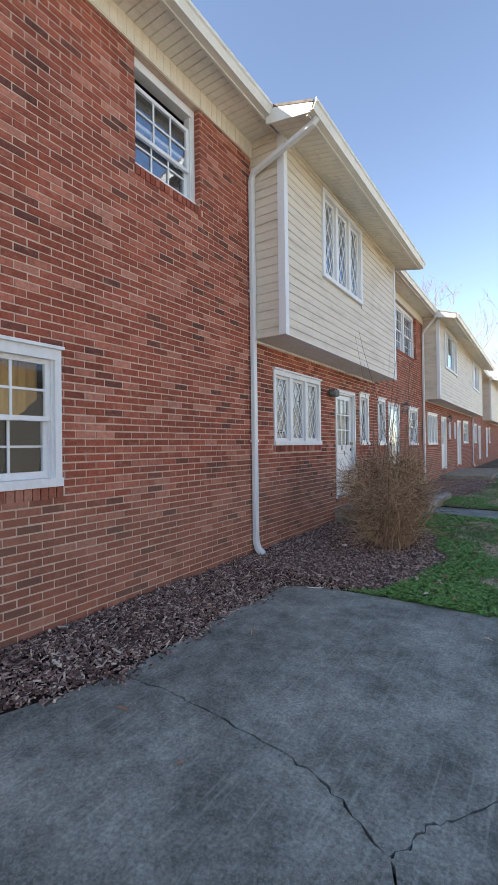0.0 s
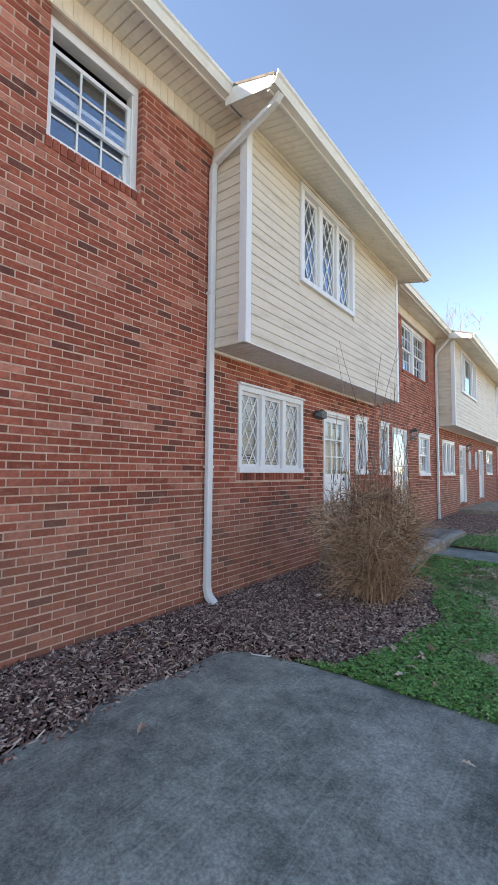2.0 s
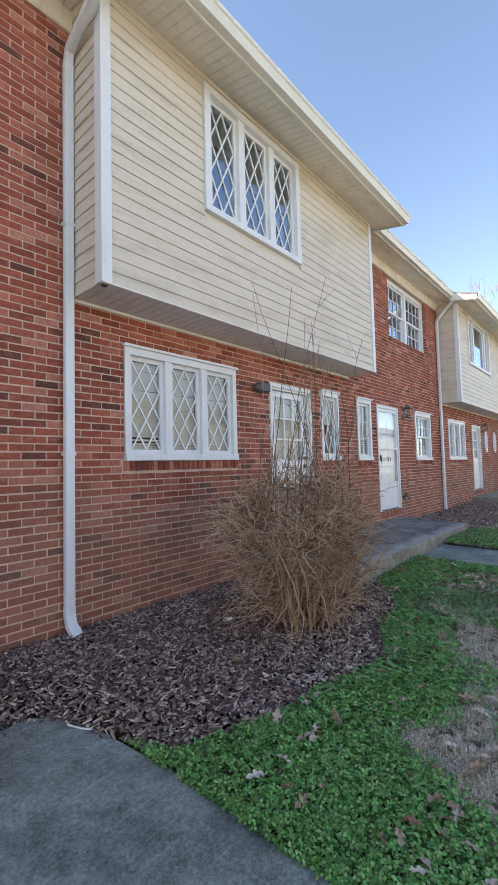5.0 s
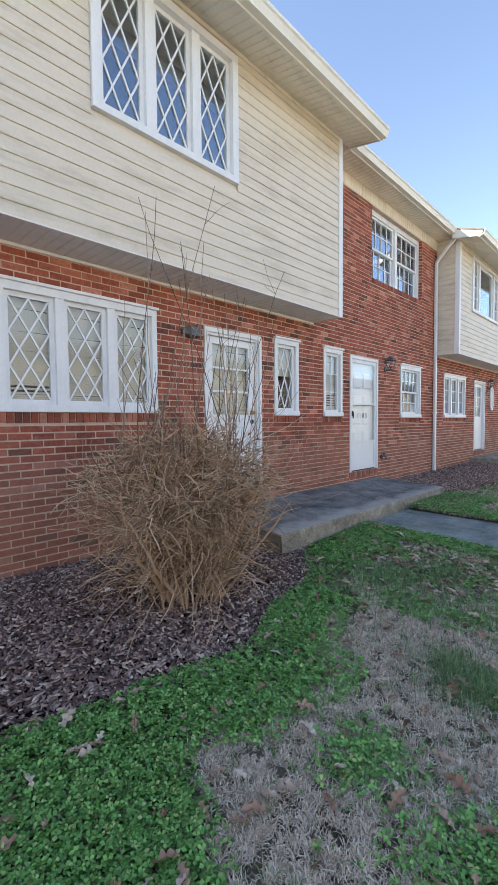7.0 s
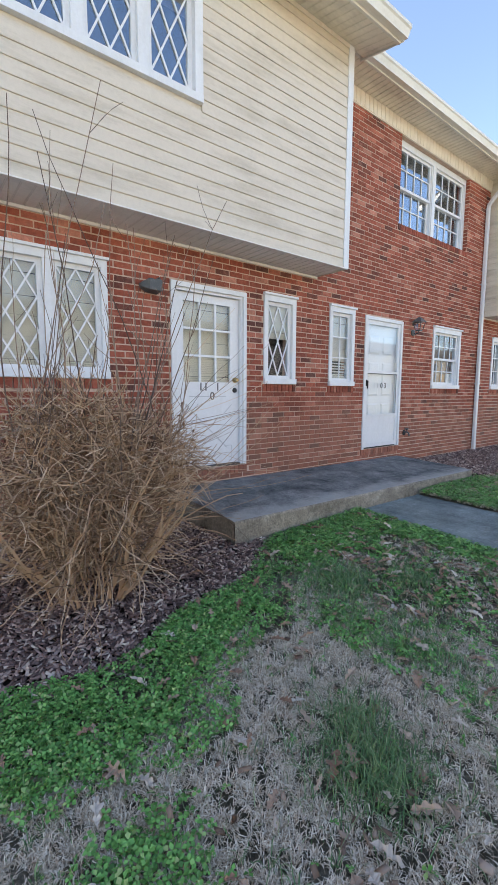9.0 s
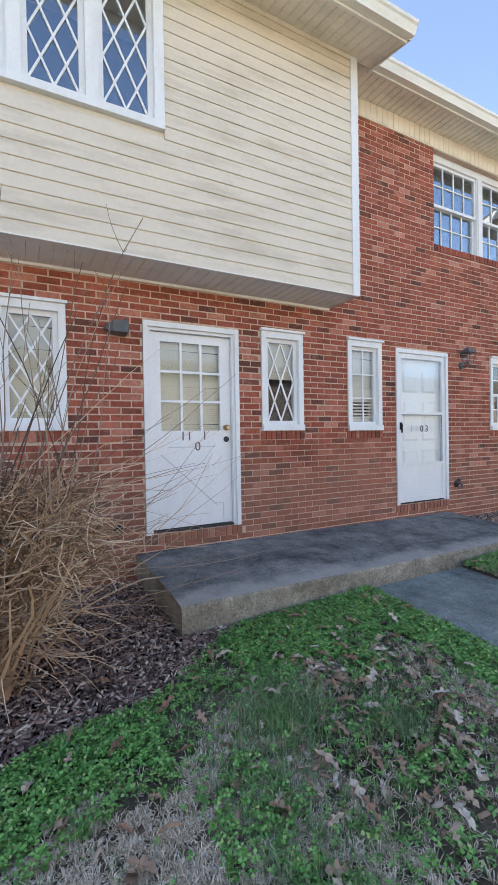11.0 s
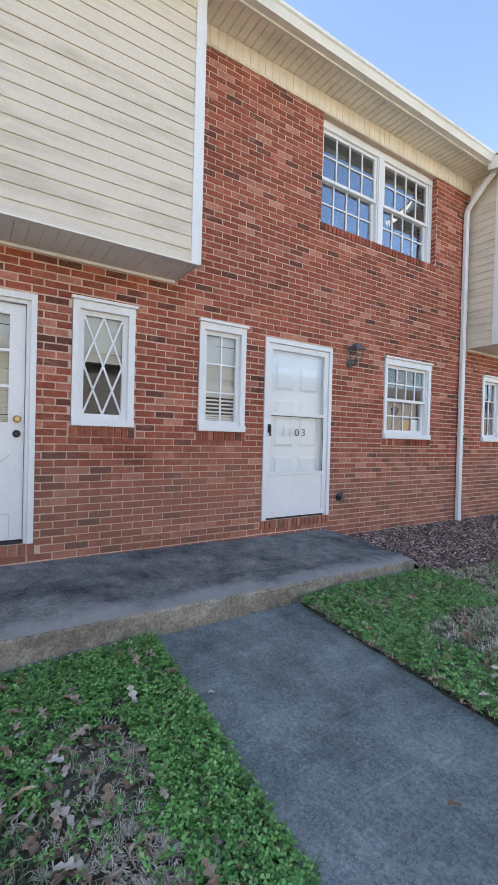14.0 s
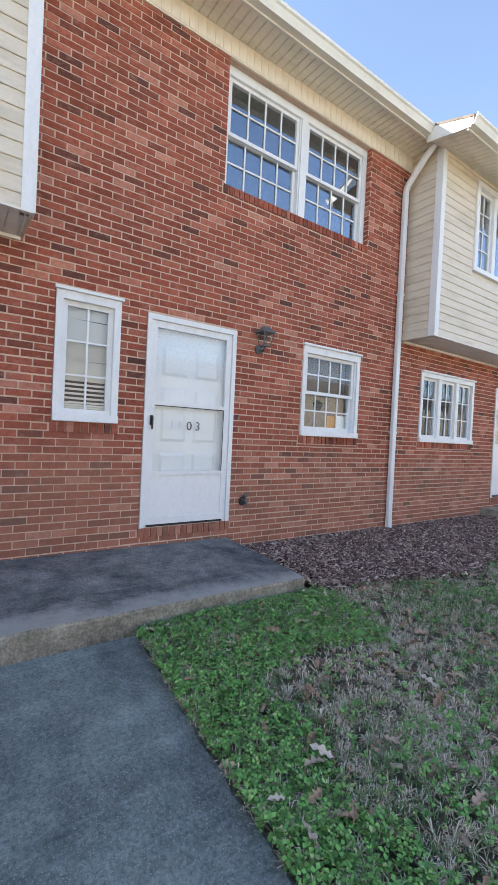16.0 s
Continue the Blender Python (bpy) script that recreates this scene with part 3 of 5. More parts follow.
# ---------- windows ----------
def bar(bm, y0, z0, y1, z1, w, x0, x1):
    """A straight bar in the plane of a window, from (y0, z0) to (y1, z1)."""
    d = Vector((0, y1 - y0, z1 - z0)).normalized()
    n = Vector((0, -d.z, d.y)) * (w / 2)
    a, b = Vector((0, y0, z0)), Vector((0, y1, z1))
    vs = [bm.verts.new(p + Vector((x, 0, 0))) for x in (x0, x1) for p in (a - n, a + n, b + n, b - n)]
    for f in ((3, 2, 1, 0), (4, 5, 6, 7), (0, 1, 5, 4), (1, 2, 6, 5), (2, 3, 7, 6), (3, 0, 4, 7)):
        bm.faces.new([vs[i] for i in f])


def blind(parent, x, y0, y1, z0, z1, material, gap=None):
    bm = bmesh.new()
    z, k = z0, 0
    while z < z1:
        sag = 0.012 * math.sin(k * 1.7) if k % 9 == 4 else 0
        if not (gap and gap[0] < k < gap[1] and k % 2):
            q = [bm.verts.new(p) for p in ((x - 0.008, y0, z), (x + 0.008, y0, z + 0.019), (x + 0.008, y1, z + 0.019 + sag), (x - 0.008, y1, z + sag))]
            bm.faces.new(q)
        z += 0.021
        k += 1
    return part("blind", bm, material, parent, "closed cream venetian blind")


def sash(parent, x, y0, y1, z0, z1, rail, lights, glass, material=M_WHITE, bottom=None):
    """Frame, pane and glazing bars. lights: ('grid', columns, rows), ('lattice', columns, rows) or None."""
    bt_ = bottom or rail
    fr_ = part("sash", boxes((x - 0.035, x, y0, y0 + rail, z0, z1), (x - 0.035, x, y1 - rail, y1, z0, z1),
                             (x - 0.034, x - 0.001, y0 + rail, y1 - rail, z0, z0 + bt_), (x - 0.034, x - 0.001, y0 + rail, y1 - rail, z1 - rail, z1)), material, parent)
    a, b, c, d = y0 + rail, y1 - rail, z0 + bt_, z1 - rail
    pane = part("pane", boxes((x - 0.022, x - 0.018, a, b, c, d)), glass, fr_)
    pane.visible_shadow = False
    if lights:
        kind_, n, m_ = lights
        bm = bmesh.new()
        if kind_ == "grid":
            for i in range(1, n):
                y = a + (b - a) * i / n
                bar(bm, y, c, y, d, 0.018, x - 0.017, x - 0.004)
            for j in range(1, m_):
                z = c + (d - c) * j / m_
                bar(bm, a, z, b, z, 0.018, x - 0.017, x - 0.005)
        else:
            for i in range(n):
                for j in range(m_):
                    p, q = a + (b - a) * i / n, a + (b - a) * (i + 1) / n
                    r0, r1 = c + (d - c) * j / m_, c + (d - c) * (j + 1) / m_
                    bar(bm, p, r0, q, r1, 0.017, x - 0.017, x - 0.006)
                    bar(bm, p, r1, q, r0, 0.017, x - 0.017, x - 0.005)
        part("glazing_bars", bm, material, fr_)
    return fr_


def casing(parent, x, y0, y1, z0, z1, jamb=0.07, head=0.085, sill=0.07, proud=0.018, cap=True, material=M_WHITE, lip=0.022):
    part("jamb", boxes((x - 0.12, x + proud, y0 + 0.003, y0 + jamb, z0 + sill, z1 - head)), material, parent, "", 0.004)
    part("jamb", boxes((x - 0.12, x + proud, y1 - jamb, y1 - 0.003, z0 + sill, z1 - head)), material, parent, "", 0.004)
    part("head", boxes((x - 0.12, x + proud + 0.002, y0 + 0.003, y1 - 0.003, z1 - head, z1 - 0.003)), material, parent, "", 0.004)
    if cap:
        part("head_cap", boxes((x - 0.005, x + proud + 0.03, y0 - 0.012, y1 + 0.012, z1 - 0.012, z1 + 0.014)), material, parent, "", 0.004)
    if sill:
        part("sill", boxes((x - 0.12, x + proud + lip, y0 + 0.003, y1 - 0.003, z0 + 0.002, z0 + sill)), material, parent, "", 0.005)


def window_thing(number, x, y0, y1, z0, label):
    return thing(f"window_{number}", (x, (y0 + y1) / 2, z0), label, "window", kind="structure")


def casement_row(number, x, rect, n, lights, glass, label, widths=None, blinds=None, bay=False):
    y0, y1, z0, z1 = rect
    w = window_thing(number, x, y0, y1, z0, label)
    jamb, mull = (0.09, 0.1) if bay else (0.065, 0.085)
    casing(w, x, y0, y1, z0, z1, jamb, 0.085, 0.07, 0.03 if bay else 0.018, not bay, lip=0.004 if bay else 0.022)
    span = (y1 - y0 - 2 * jamb - (n - 1) * mull)
    y = y0 + jamb
    for i in range(n):
        wd = span * (widths[i] if widths else 1 / n)
        sash(w, x - 0.03, y, y + wd, z0 + 0.07, z1 - 0.085, 0.045, lights if not isinstance(lights, list) else lights[i], glass)
        if i < n - 1:
            part("mullion", boxes((x - 0.11, x + 0.012, y + wd, y + wd + mull, z0 + 0.07, z1 - 0.085)), M_WHITE, w, "", 0.004)
        if blinds:
            blind(w, x - 0.10, y + 0.02, y + wd - 0.02, z0 + 0.08, z1 - 0.09, blinds, (4, 9) if i == 0 else None)
        y += wd + mull
    return w


def double_hung(number, x, rect, lites, glass, label, units=1, recess=0.0, cap=True, drop=0.0, sill=0.07):
    y0, y1, z0, z1 = rect
    w = window_thing(number, x, y0, y1, z0, label)
    xx = x - recess
    jamb, head = (0.06, 0.10) if not recess else (0.05, 0.10)
    casing(w, xx, y0, y1, z0, z1, jamb, head, sill, 0.018 if not recess else 0.0, cap)
    mull = 0.10
    span = (y1 - y0 - 2 * jamb - (units - 1) * mull) / units
    for i in range(units):
        a = y0 + jamb + i * (span + mull)
        b = a + span
        lo, hi = z0 + sill, z1 - head
        mid = (lo + hi) / 2
        part("stop", boxes((xx - 0.1, xx - 0.012, a, a + 0.018, lo, hi)), M_WHITE, w)
        part("stop", boxes((xx - 0.1, xx - 0.012, b - 0.018, b, lo, hi)), M_WHITE, w)
        sash(w, xx - 0.03, a + 0.018, b - 0.018, mid - 0.02 - drop, hi - drop, 0.04, ("grid", *lites), glass)
        sash(w, xx - 0.07, a + 0.018, b - 0.018, lo, mid + 0.02, 0.04, ("grid", *lites), glass, bottom=0.055)
        if i < units - 1:
            part("mullion", boxes((xx - 0.11, xx + 0.005, b, b + mull, lo, hi)), M_WHITE, w, "", 0.004)
    return w


w = double_hung(1, W, WIN["low_first"], (3, 2), M_GLASS, "white double-hung window with amber curtain behind its upper panes")
bm = bmesh.new()
cy0, cy1 = 1.1, 2.0
cols = 60
rows_v = [[bm.verts.new((W - 0.2 + 0.012 * math.sin(i * 1.1), cy0 + (cy1 - cy0) * i / cols, z - (0.22 * max(0, i / cols - 0.82) * 4 if z < 1.9 else 0) * -1)) for i in range(cols + 1)] for z in (1.76, 2.27)]
for i in range(cols):
    bm.faces.new((rows_v[0][i], rows_v[0][i + 1], rows_v[1][i + 1], rows_v[1][i]))
part("curtain", bm, M_CURTAIN, w, "amber folded curtain")

double_hung(2, W, WIN["up_first"], (3, 2), M_SKYGLASS, "white double-hung upper window, its top sash slid down", 1, 0.08, False, 0.14)
casement_row(3, W, WIN["triple"], 3, ("lattice", 2, 3), M_GLASS, "white triple casement window with diamond lattice and closed blinds", None, M_BLIND)
w = casement_row(4, W, WIN["lattice"], 1, ("lattice", 2, 2), M_GLASS, "narrow white casement window with diamond lattice and half-drawn blind")
blind(w, W - 0.10, 9.22, 9.65, 2.08, 2.53, M_BLIND)
w = casement_row(5, W, WIN["narrow"], 1, ("grid", 2, 3), M_GLASS, "narrow white casement window with six panes and a bent blind")
blind(w, W - 0.10, 10.47, 10.91, 1.55, 2.54, M_BLINDWHITE, (4, 14))
w = double_hung(6, W, WIN["sash"], (4, 2), M_GLASS, "white double-hung window with a broken lower pane and cardboard behind")
# brown backing, added: its colour imitates the brown-grey reflection in the upper panes
M_REFLECTBACK = painted("reflection_backing", (0.2, 0.15, 0.11), (0.09, 0.07, 0.055), 0.6, 0.8, (4, 4, 4))
M_TANSHEET = painted("tan_sheet", (0.34, 0.25, 0.17), (0.14, 0.1, 0.07), 0.7, 0.8, (6, 6, 6))
part("reflection_backing", boxes((W - 0.20, W - 0.19, 13.36, 14.28, 2.0, 2.5)), M_REFLECTBACK, w, "brown backing added for the dim reflection in the upper panes")
part("tan_sheet", boxes((W - 0.19, W - 0.18, 13.37, 14.27, 1.53, 2.03)), M_TANSHEET, w, "crumpled tan sheet")
# no real opening: a flat disc carries the hole's darkness
part("hole", prism([(13.76 + (0.085 + 0.02 * math.sin(k * 2.3)) * math.cos(k * math.tau / 14), 1.87 + (0.075 + 0.02 * math.sin(k * 3.1)) * math.sin(k * math.tau / 14)) for k in range(14)], W - 0.178, W - 0.174, 0), M_DARK, w, "flat ragged disc, coloured as the shade in a hole")
part("cardboard", boxes((W - 0.172, W - 0.165, 13.93, 14.12, 1.53, 1.74)), M_CARD, w, "orange-brown cardboard scrap")
part("paper", boxes((W - 0.13, W - 0.125, 14.08, 14.28, 1.53, 1.75)), M_BLINDWHITE, w, "white paper sheet")
double_hung(7, W, WIN["up_pair"], (4, 2), M_SKYGLASS, "pair of white double-hung upper windows mirroring the sky", 2, 0.08, False, 0, 0.03)
casement_row(8, W, WIN["triple_second"], 3, ("grid", 2, 3), M_GLASS, "white triple casement window with small square panes")
casement_row(9, BX, BAYWIN[0], 3, ("lattice", 2, 3), M_SKYGLASS, "white triple bay window with diamond lattice mirroring the sky", None, None, True)
casement_row(10, BX, BAYWIN[1], 3, [("grid", 2, 4), None, ("grid", 2, 4)], M_SKYGLASS, "white bay window with a wide middle pane", [0.22, 0.56, 0.22], None, True)
casement_row(11, BX, BAYWIN[2], 3, [("grid", 2, 4), None, ("grid", 2, 4)], M_SKYGLASS, "white bay window with a wide middle pane", [0.22, 0.56, 0.22], None, True)
for k, key in enumerate(("far_a", "far_b", "far_c")):
    double_hung(12 + k, W, WIN[key], (4, 2), M_GLASS, "white double-hung window of a house further along")
double_hung(15, W, WIN["up_far"], (4, 2), M_SKYGLASS, "pair of white upper windows of a house further along", 2, 0.08, False, 0, 0.03)


# ---------- doors ----------
def digit(parent, char, x, y, z, size, material=M_DIGIT):
    c = bpy.data.curves.new("house_number", "FONT")
    c.body, c.size, c.extrude, c.align_x = char, size, 0.003, "CENTER"
    c.materials.append(material)
    ob = new("house_number", c)
    ob.parent = parent
    ob.matrix_parent_inverse = Matrix.Translation(-parent.location)
    ob.matrix_basis = pose(x, y, z, 90, 0, 90)
    return ob


def door_frame(d, rect, material=M_WHITE):
    y0, y1, z0, z1 = rect
    for a, b in ((y0 + 0.003, y0 + 0.05), (y1 - 0.05, y1 - 0.003)):
        part("door_jamb", boxes((W - 0.14, W + 0.016, a, b, z0, z1 - 0.055)), material, d, "white weathered jamb", 0.004)
        s = b if a < (y0 + y1) / 2 else a - 0.028
        part("brick_mould", boxes((W - 0.13, W - 0.012, s, s + 0.028, z0, z1 - 0.085)), material, d)
    part("door_head", boxes((W - 0.14, W + 0.018, y0 + 0.003, y1 - 0.003, z1 - 0.055, z1 - 0.003)), material, d, "", 0.004)
    part("head_stop", boxes((W - 0.13, W - 0.012, y0 + 0.05, y1 - 0.05, z1 - 0.085, z1 - 0.055)), material, d)
    part("threshold", boxes((W - 0.14, W - 0.02, y0 + 0.05, y1 - 0.05, z0 - 0.0, z0 + 0.022)), M_BLACK, d, "dark metal threshold")


def disc(x0, x1, y, z, r, n=20):
    return tube([(x0, y, z), (x1, y, z)], r, n)


def lite_door(number, rect, label):
    y0, y1, z0, z1 = rect
    d = thing(f"door_{number}", (W, (y0 + y1) / 2, z0), label, "door", kind="structure")
    door_frame(d, rect)
    a, b, c, e = y0 + 0.082, y1 - 0.082, z0 + 0.03, z1 - 0.09
    gz0, gz1 = c + 1.0, e - 0.09
    ga, gb = a + 0.11, b - 0.12
    x = W - 0.06
    leaf = part("door_leaf", wall_sheet(x, x - 0.04, a, b, c, e, [(ga, gb, gz0, gz1)]), M_DOOR, d, "white painted door leaf")
    p = part("pane", boxes((x - 0.025, x - 0.02, ga, gb, gz0, gz1)), M_GLASS, leaf)
    p.visible_shadow = False
    bm = bmesh.new()
    for i in (1, 2):
        bar(bm, ga + (gb - ga) * i / 3, gz0, ga + (gb - ga) * i / 3, gz1, 0.026, x - 0.019, x + 0.004)
        bar(bm, ga, gz0 + (gz1 - gz0) * i / 3, gb, gz0 + (gz1 - gz0) * i / 3, 0.026, x - 0.019, x + 0.003)
    part("glazing_bars", bm, M_DOOR, leaf)
    blind(d, x - 0.075, ga - 0.02, gb + 0.02, gz0 - 0.02, gz1 + 0.02, M_BLIND)
    return d, leaf, (a, b, c, e, x)


d, leaf, (a, b, c, e, x) = lite_door(1, DOOR["first"], "white door with nine panes, closed blind and number 1101")
bm = bmesh.new()
bar(bm, a + 0.10, c + 0.76, b - 0.18, c + 0.2, 0.012, x, x + 0.003)
bar(bm, a + 0.18, c + 0.83, b - 0.19, c + 0.83, 0.010, x, x + 0.003)
bar(bm, b - 0.1, c + 0.02, b - 0.1, c + 0.22, 0.006, x, x + 0.002)
bar(bm, b - 0.2, c + 0.22, b - 0.1, c + 0.22, 0.006, x, x + 0.002)
bar(bm, b - 0.22, c + 0.62, b - 0.1, c + 0.73, 0.008, x, x + 0.002)
part("moulding_remains", bm, mat("scraped_paint", (0.55, 0.56, 0.57), 0.6), leaf, "grey traces of a lost cross-buck moulding")
ym = (a + b) / 2
for ch, dy, z in (("1", -0.075, 0.90), ("1", -0.005, 0.90), ("0", 0.085, 0.79), ("1", 0.165, 0.90)):
    digit(d, ch, x + 0.003, ym + dy - 0.03, c + z, 0.135)
knob = part("knob", disc(x, x + 0.012, b - 0.055, c + 1.03, 0.033), M_BRASS, leaf, "brass rose and knob")
part("knob_ball", tube([(x + 0.012, b - 0.055, c + 1.03), (x + 0.035, b - 0.055, c + 1.03), (x + 0.045, b - 0.055, c + 1.03), (x + 0.065, b - 0.055, c + 1.03)], [0.012, 0.014, 0.028, 0.018], 16), M_BRASS, knob)
part("deadbolt", tube([(x, b - 0.055, c + 0.905), (x + 0.012, b - 0.055, c + 0.905), (x + 0.018, b - 0.055, c + 0.905)], [0.032, 0.03, 0.02], 18), M_BLACK, leaf, "black deadbolt cylinder")
part("strike_plate", boxes((W - 0.03, W - 0.0, b + 0.029, b + 0.0335, c + 1.0, c + 1.12)), M_GUTTER, d)

# storm door over a panelled door
y0, y1, z0, z1 = DOOR["second"]
d = thing("door_2", (W, (y0 + y1) / 2, z0), "white aluminium storm door over a six-panel door, number 1103", "door", kind="structure")
door_frame(d, DOOR["second"])
a, b, c, e = y0 + 0.052, y1 - 0.052, z0 + 0.025, z1 - 0.058
x = W - 0.005
inner = part("inner_door", boxes((W - 0.11, W - 0.075, a + 0.03, b - 0.03, c, e - 0.02)), M_DOOR, d, "white six-panel inner door")
for zz0, zz1 in ((0.18, 0.72), (0.84, 1.40), (1.52, 1.82)):
    for p0, p1 in ((0.14, 0.43), (0.52, 0.80)):
        bm = bmesh.new()
        r = (a + 0.02 + p0, a + 0.02 + p1, c + zz0, c + zz1)
        outer = [(r[0], r[2]), (r[1], r[2]), (r[1], r[3]), (r[0], r[3])]
        inn = [(r[0] + 0.03, r[2] + 0.03), (r[1] - 0.03, r[2] + 0.03), (r[1] - 0.03, r[3] - 0.03), (r[0] + 0.03, r[3] - 0.03)]
        vo_ = [bm.verts.new((W - 0.0745, *q)) for q in outer]
        vi_ = [bm.verts.new((W - 0.062, *q)) for q in inn]
        bm.faces.new(vi_)
        for k in range(4):
            bm.faces.new((vo_[k], vo_[(k + 1) % 4], vi_[(k + 1) % 4], vi_[k]))
        part("raised_panel", bm, M_DOOR, inner)
st = part("storm_frame", boxes((x - 0.03, x, a, a + 0.065, c, e), (x - 0.03, x, b - 0.065, b, c, e), (x - 0.029, x - 0.001, a + 0.065, b - 0.065, e - 0.065, e), (x - 0.029, x - 0.001, a + 0.065, b - 0.065, c, c + 0.07),
                               (x - 0.029, x + 0.002, a + 0.065, b - 0.065, c + 0.50, c + 0.54), (x - 0.029, x - 0.001, a + 0.065, b - 0.065, c + 1.21, c + 1.25)), M_WHITE, d, "white aluminium storm frame")
part("gasket", boxes((x - 0.004, x + 0.001, a + 0.065, b - 0.065, c + 1.20, c + 1.208), (x - 0.004, x + 0.001, b - 0.073, b - 0.066, c + 0.54, c + 1.2)), M_BLACK, st)
part("kick_panel", boxes((x - 0.02, x - 0.012, a + 0.065, b - 0.065, c + 0.07, c + 0.50)), M_DOOR, st, "plain white kick panel")
for q0, q1 in ((0.54, 1.21), (1.25, e - c - 0.065)):
    p = part("pane", boxes((x - 0.018, x - 0.014, a + 0.065, b - 0.065, c + q0, c + q1)), M_GLASS, st)
    p.visible_shadow = False
hd = part("handle", boxes((x, x + 0.02, a + 0.02, a + 0.045, c + 1.0, c + 1.10)), M_BLACK, st, "black latch handle", 0.003)
part("lever", boxes((x + 0.02, x + 0.04, a + 0.03, a + 0.042, c + 0.96, c + 1.085)), M_BLACK, hd)
ym = (a + b) / 2
for ch, dy, mm_ in (("1", -0.20, M_FADED), ("1", -0.11, M_FADED), ("0", 0.0, M_DIGIT), ("3", 0.10, M_DIGIT)):
    digit(d, ch, W - 0.0125, ym + dy - 0.01, c + 0.97, 0.13, mm_)
for k, key in enumerate(("third", "fourth", "fifth", "sixth")):
    lite_door(3 + k, DOOR[key], "white door of a house further along the row")


# ---------- wall lamps, hose tap, plaques ----------
def lantern(y, z):
    l = thing("wall_lantern", (W, y, z), "dark weathered metal wall lantern on the brick beside the door", "wall lamp")
    part("back_plate", tube([(W, y, z - 0.08), (W + 0.018, y, z - 0.08), (W + 0.026, y, z - 0.08)], [0.055, 0.055, 0.035], 20), M_LAMP, l)
    part("arm", tube([(W + 0.02, y, z - 0.08), (W + 0.06, y, z - 0.11), (W + 0.11, y, z - 0.09), (W + 0.12, y, z - 0.05)], 0.011, 8), M_LAMP, l)
    cx = W + 0.12
    def ring(zz, r):
        return [(cx + r * math.cos(math.radians(45 + 90 * k)), y + r * math.sin(math.radians(45 + 90 * k)), zz) for k in range(4)]
    bm = bmesh.new()
    lv = [[bm.verts.new(p) for p in ring(zz, r)] for zz, r in ((z + 0.09, 0.125), (z + 0.10, 0.12), (z + 0.16, 0.045), (z + 0.175, 0.02))]
    for p, q in zip(lv, lv[1:]):
        for k in range(4):
            bm.faces.new((p[k], p[(k + 1) % 4], q[(k + 1) % 4], q[k]))
    bm.faces.new(lv[0][::-1])
    bm.faces.new(lv[-1])
    part("roof", bm, M_LAMP, l)
    part("base", prism([(p[0], p[1]) for p in ring(0, 0.06)], z - 0.06, z - 0.045, 2), M_LAMP, l)
    for lo, hi in zip(ring(z - 0.045, 0.062), ring(z + 0.09, 0.105)):
        part("cage_bar", tube([lo, hi], 0.006, 6), M_LAMP, l)
    bm = bmesh.new()
    lo, hi = [bm.verts.new(p) for p in ring(z - 0.045, 0.056)], [bm.verts.new(p) for p in ring(z + 0.09, 0.098)]
    for k in range(4):
        bm.faces.new((lo[k], lo[(k + 1) % 4], hi[(k + 1) % 4], hi[k]))
    g = part("glass", bm, M_GLASS, l)
    g.visible_shadow = False


lantern(12.60, 2.50)
lantern(19.55, 2.48)
l = thing("wall_lamp", (W, 7.60, 2.48), "broken dark metal wall lamp without its shade", "wall lamp")
part("back_plate", tube([(W, 7.60, 2.48), (W + 0.02, 7.60, 2.48), (W + 0.03, 7.60, 2.48)], [0.075, 0.075, 0.05], 20), M_LAMP, l)
bm = bmesh.new()
hood = [[bm.verts.new((W + 0.02 + cx, 7.60 + dy, 2.46 + cz)) for cx, cz in ((0.0, -h), (2 * h, -0.8 * h), (2 * h, 0.8 * h), (0.0, h))] for dy, h in ((0.07, 0.045), (0.05, 0.07), (-0.08, 0.06), (-0.14, 0.022))]
for p, q in zip(hood, hood[1:]):
    for k in range(4):
        bm.faces.new((p[k], p[(k + 1) % 4], q[(k + 1) % 4], q[k]))
bm.faces.new(hood[0][::-1])
bm.faces.new(hood[-1])
part("hood", bm, M_LAMP, l, "toppled grey metal hood", 0.004)
part("bracket", tube([(W + 0.02, 7.63, 2.53), (W + 0.08, 7.66, 2.55), (W + 0.13, 7.64, 2.52)], 0.01, 8), M_LAMP, l)

t = thing("hose_tap", (W, 12.47, 0.66), "rusty hose tap in a rough hole in the brick wall", "tap")
# flat disc on the brick, its colour giving the shaded depth
part("pipe_hole", disc(W - 0.004, W + 0.006, 12.47, 0.66, 0.05, 14), M_DARK, t, "flat disc, coloured as the shade in a rough hole")
part("spout", tube([(W, 12.46, 0.68), (W + 0.06, 12.46, 0.68), (W + 0.1, 12.46, 0.66), (W + 0.11, 12.46, 0.61)], 0.014, 8), M_LAMP, t)
part("wheel", tube([(W + 0.06, 12.46, 0.70), (W + 0.06, 12.46, 0.735), (W + 0.06, 12.46, 0.745)], [0.008, 0.035, 0.03], 12), M_LAMP, t)
HOLE_Y, HOLE_Z = 7.55, 0.56
t = thing("pipe_stub", (W, HOLE_Y, HOLE_Z), "pale-rimmed open vent pipe in the brick wall", "pipe")
part("pipe", tube([(W - 0.01, HOLE_Y, HOLE_Z), (W + 0.012, HOLE_Y, HOLE_Z)], 0.05, 18), M_MORTAR, t, "rough pale mortar rim")
# pipe end closed by a disc in the colour of its shaded bore
part("opening", disc(W + 0.0125, W + 0.0145, HOLE_Y, HOLE_Z, 0.043, 16), M_DARK, t)

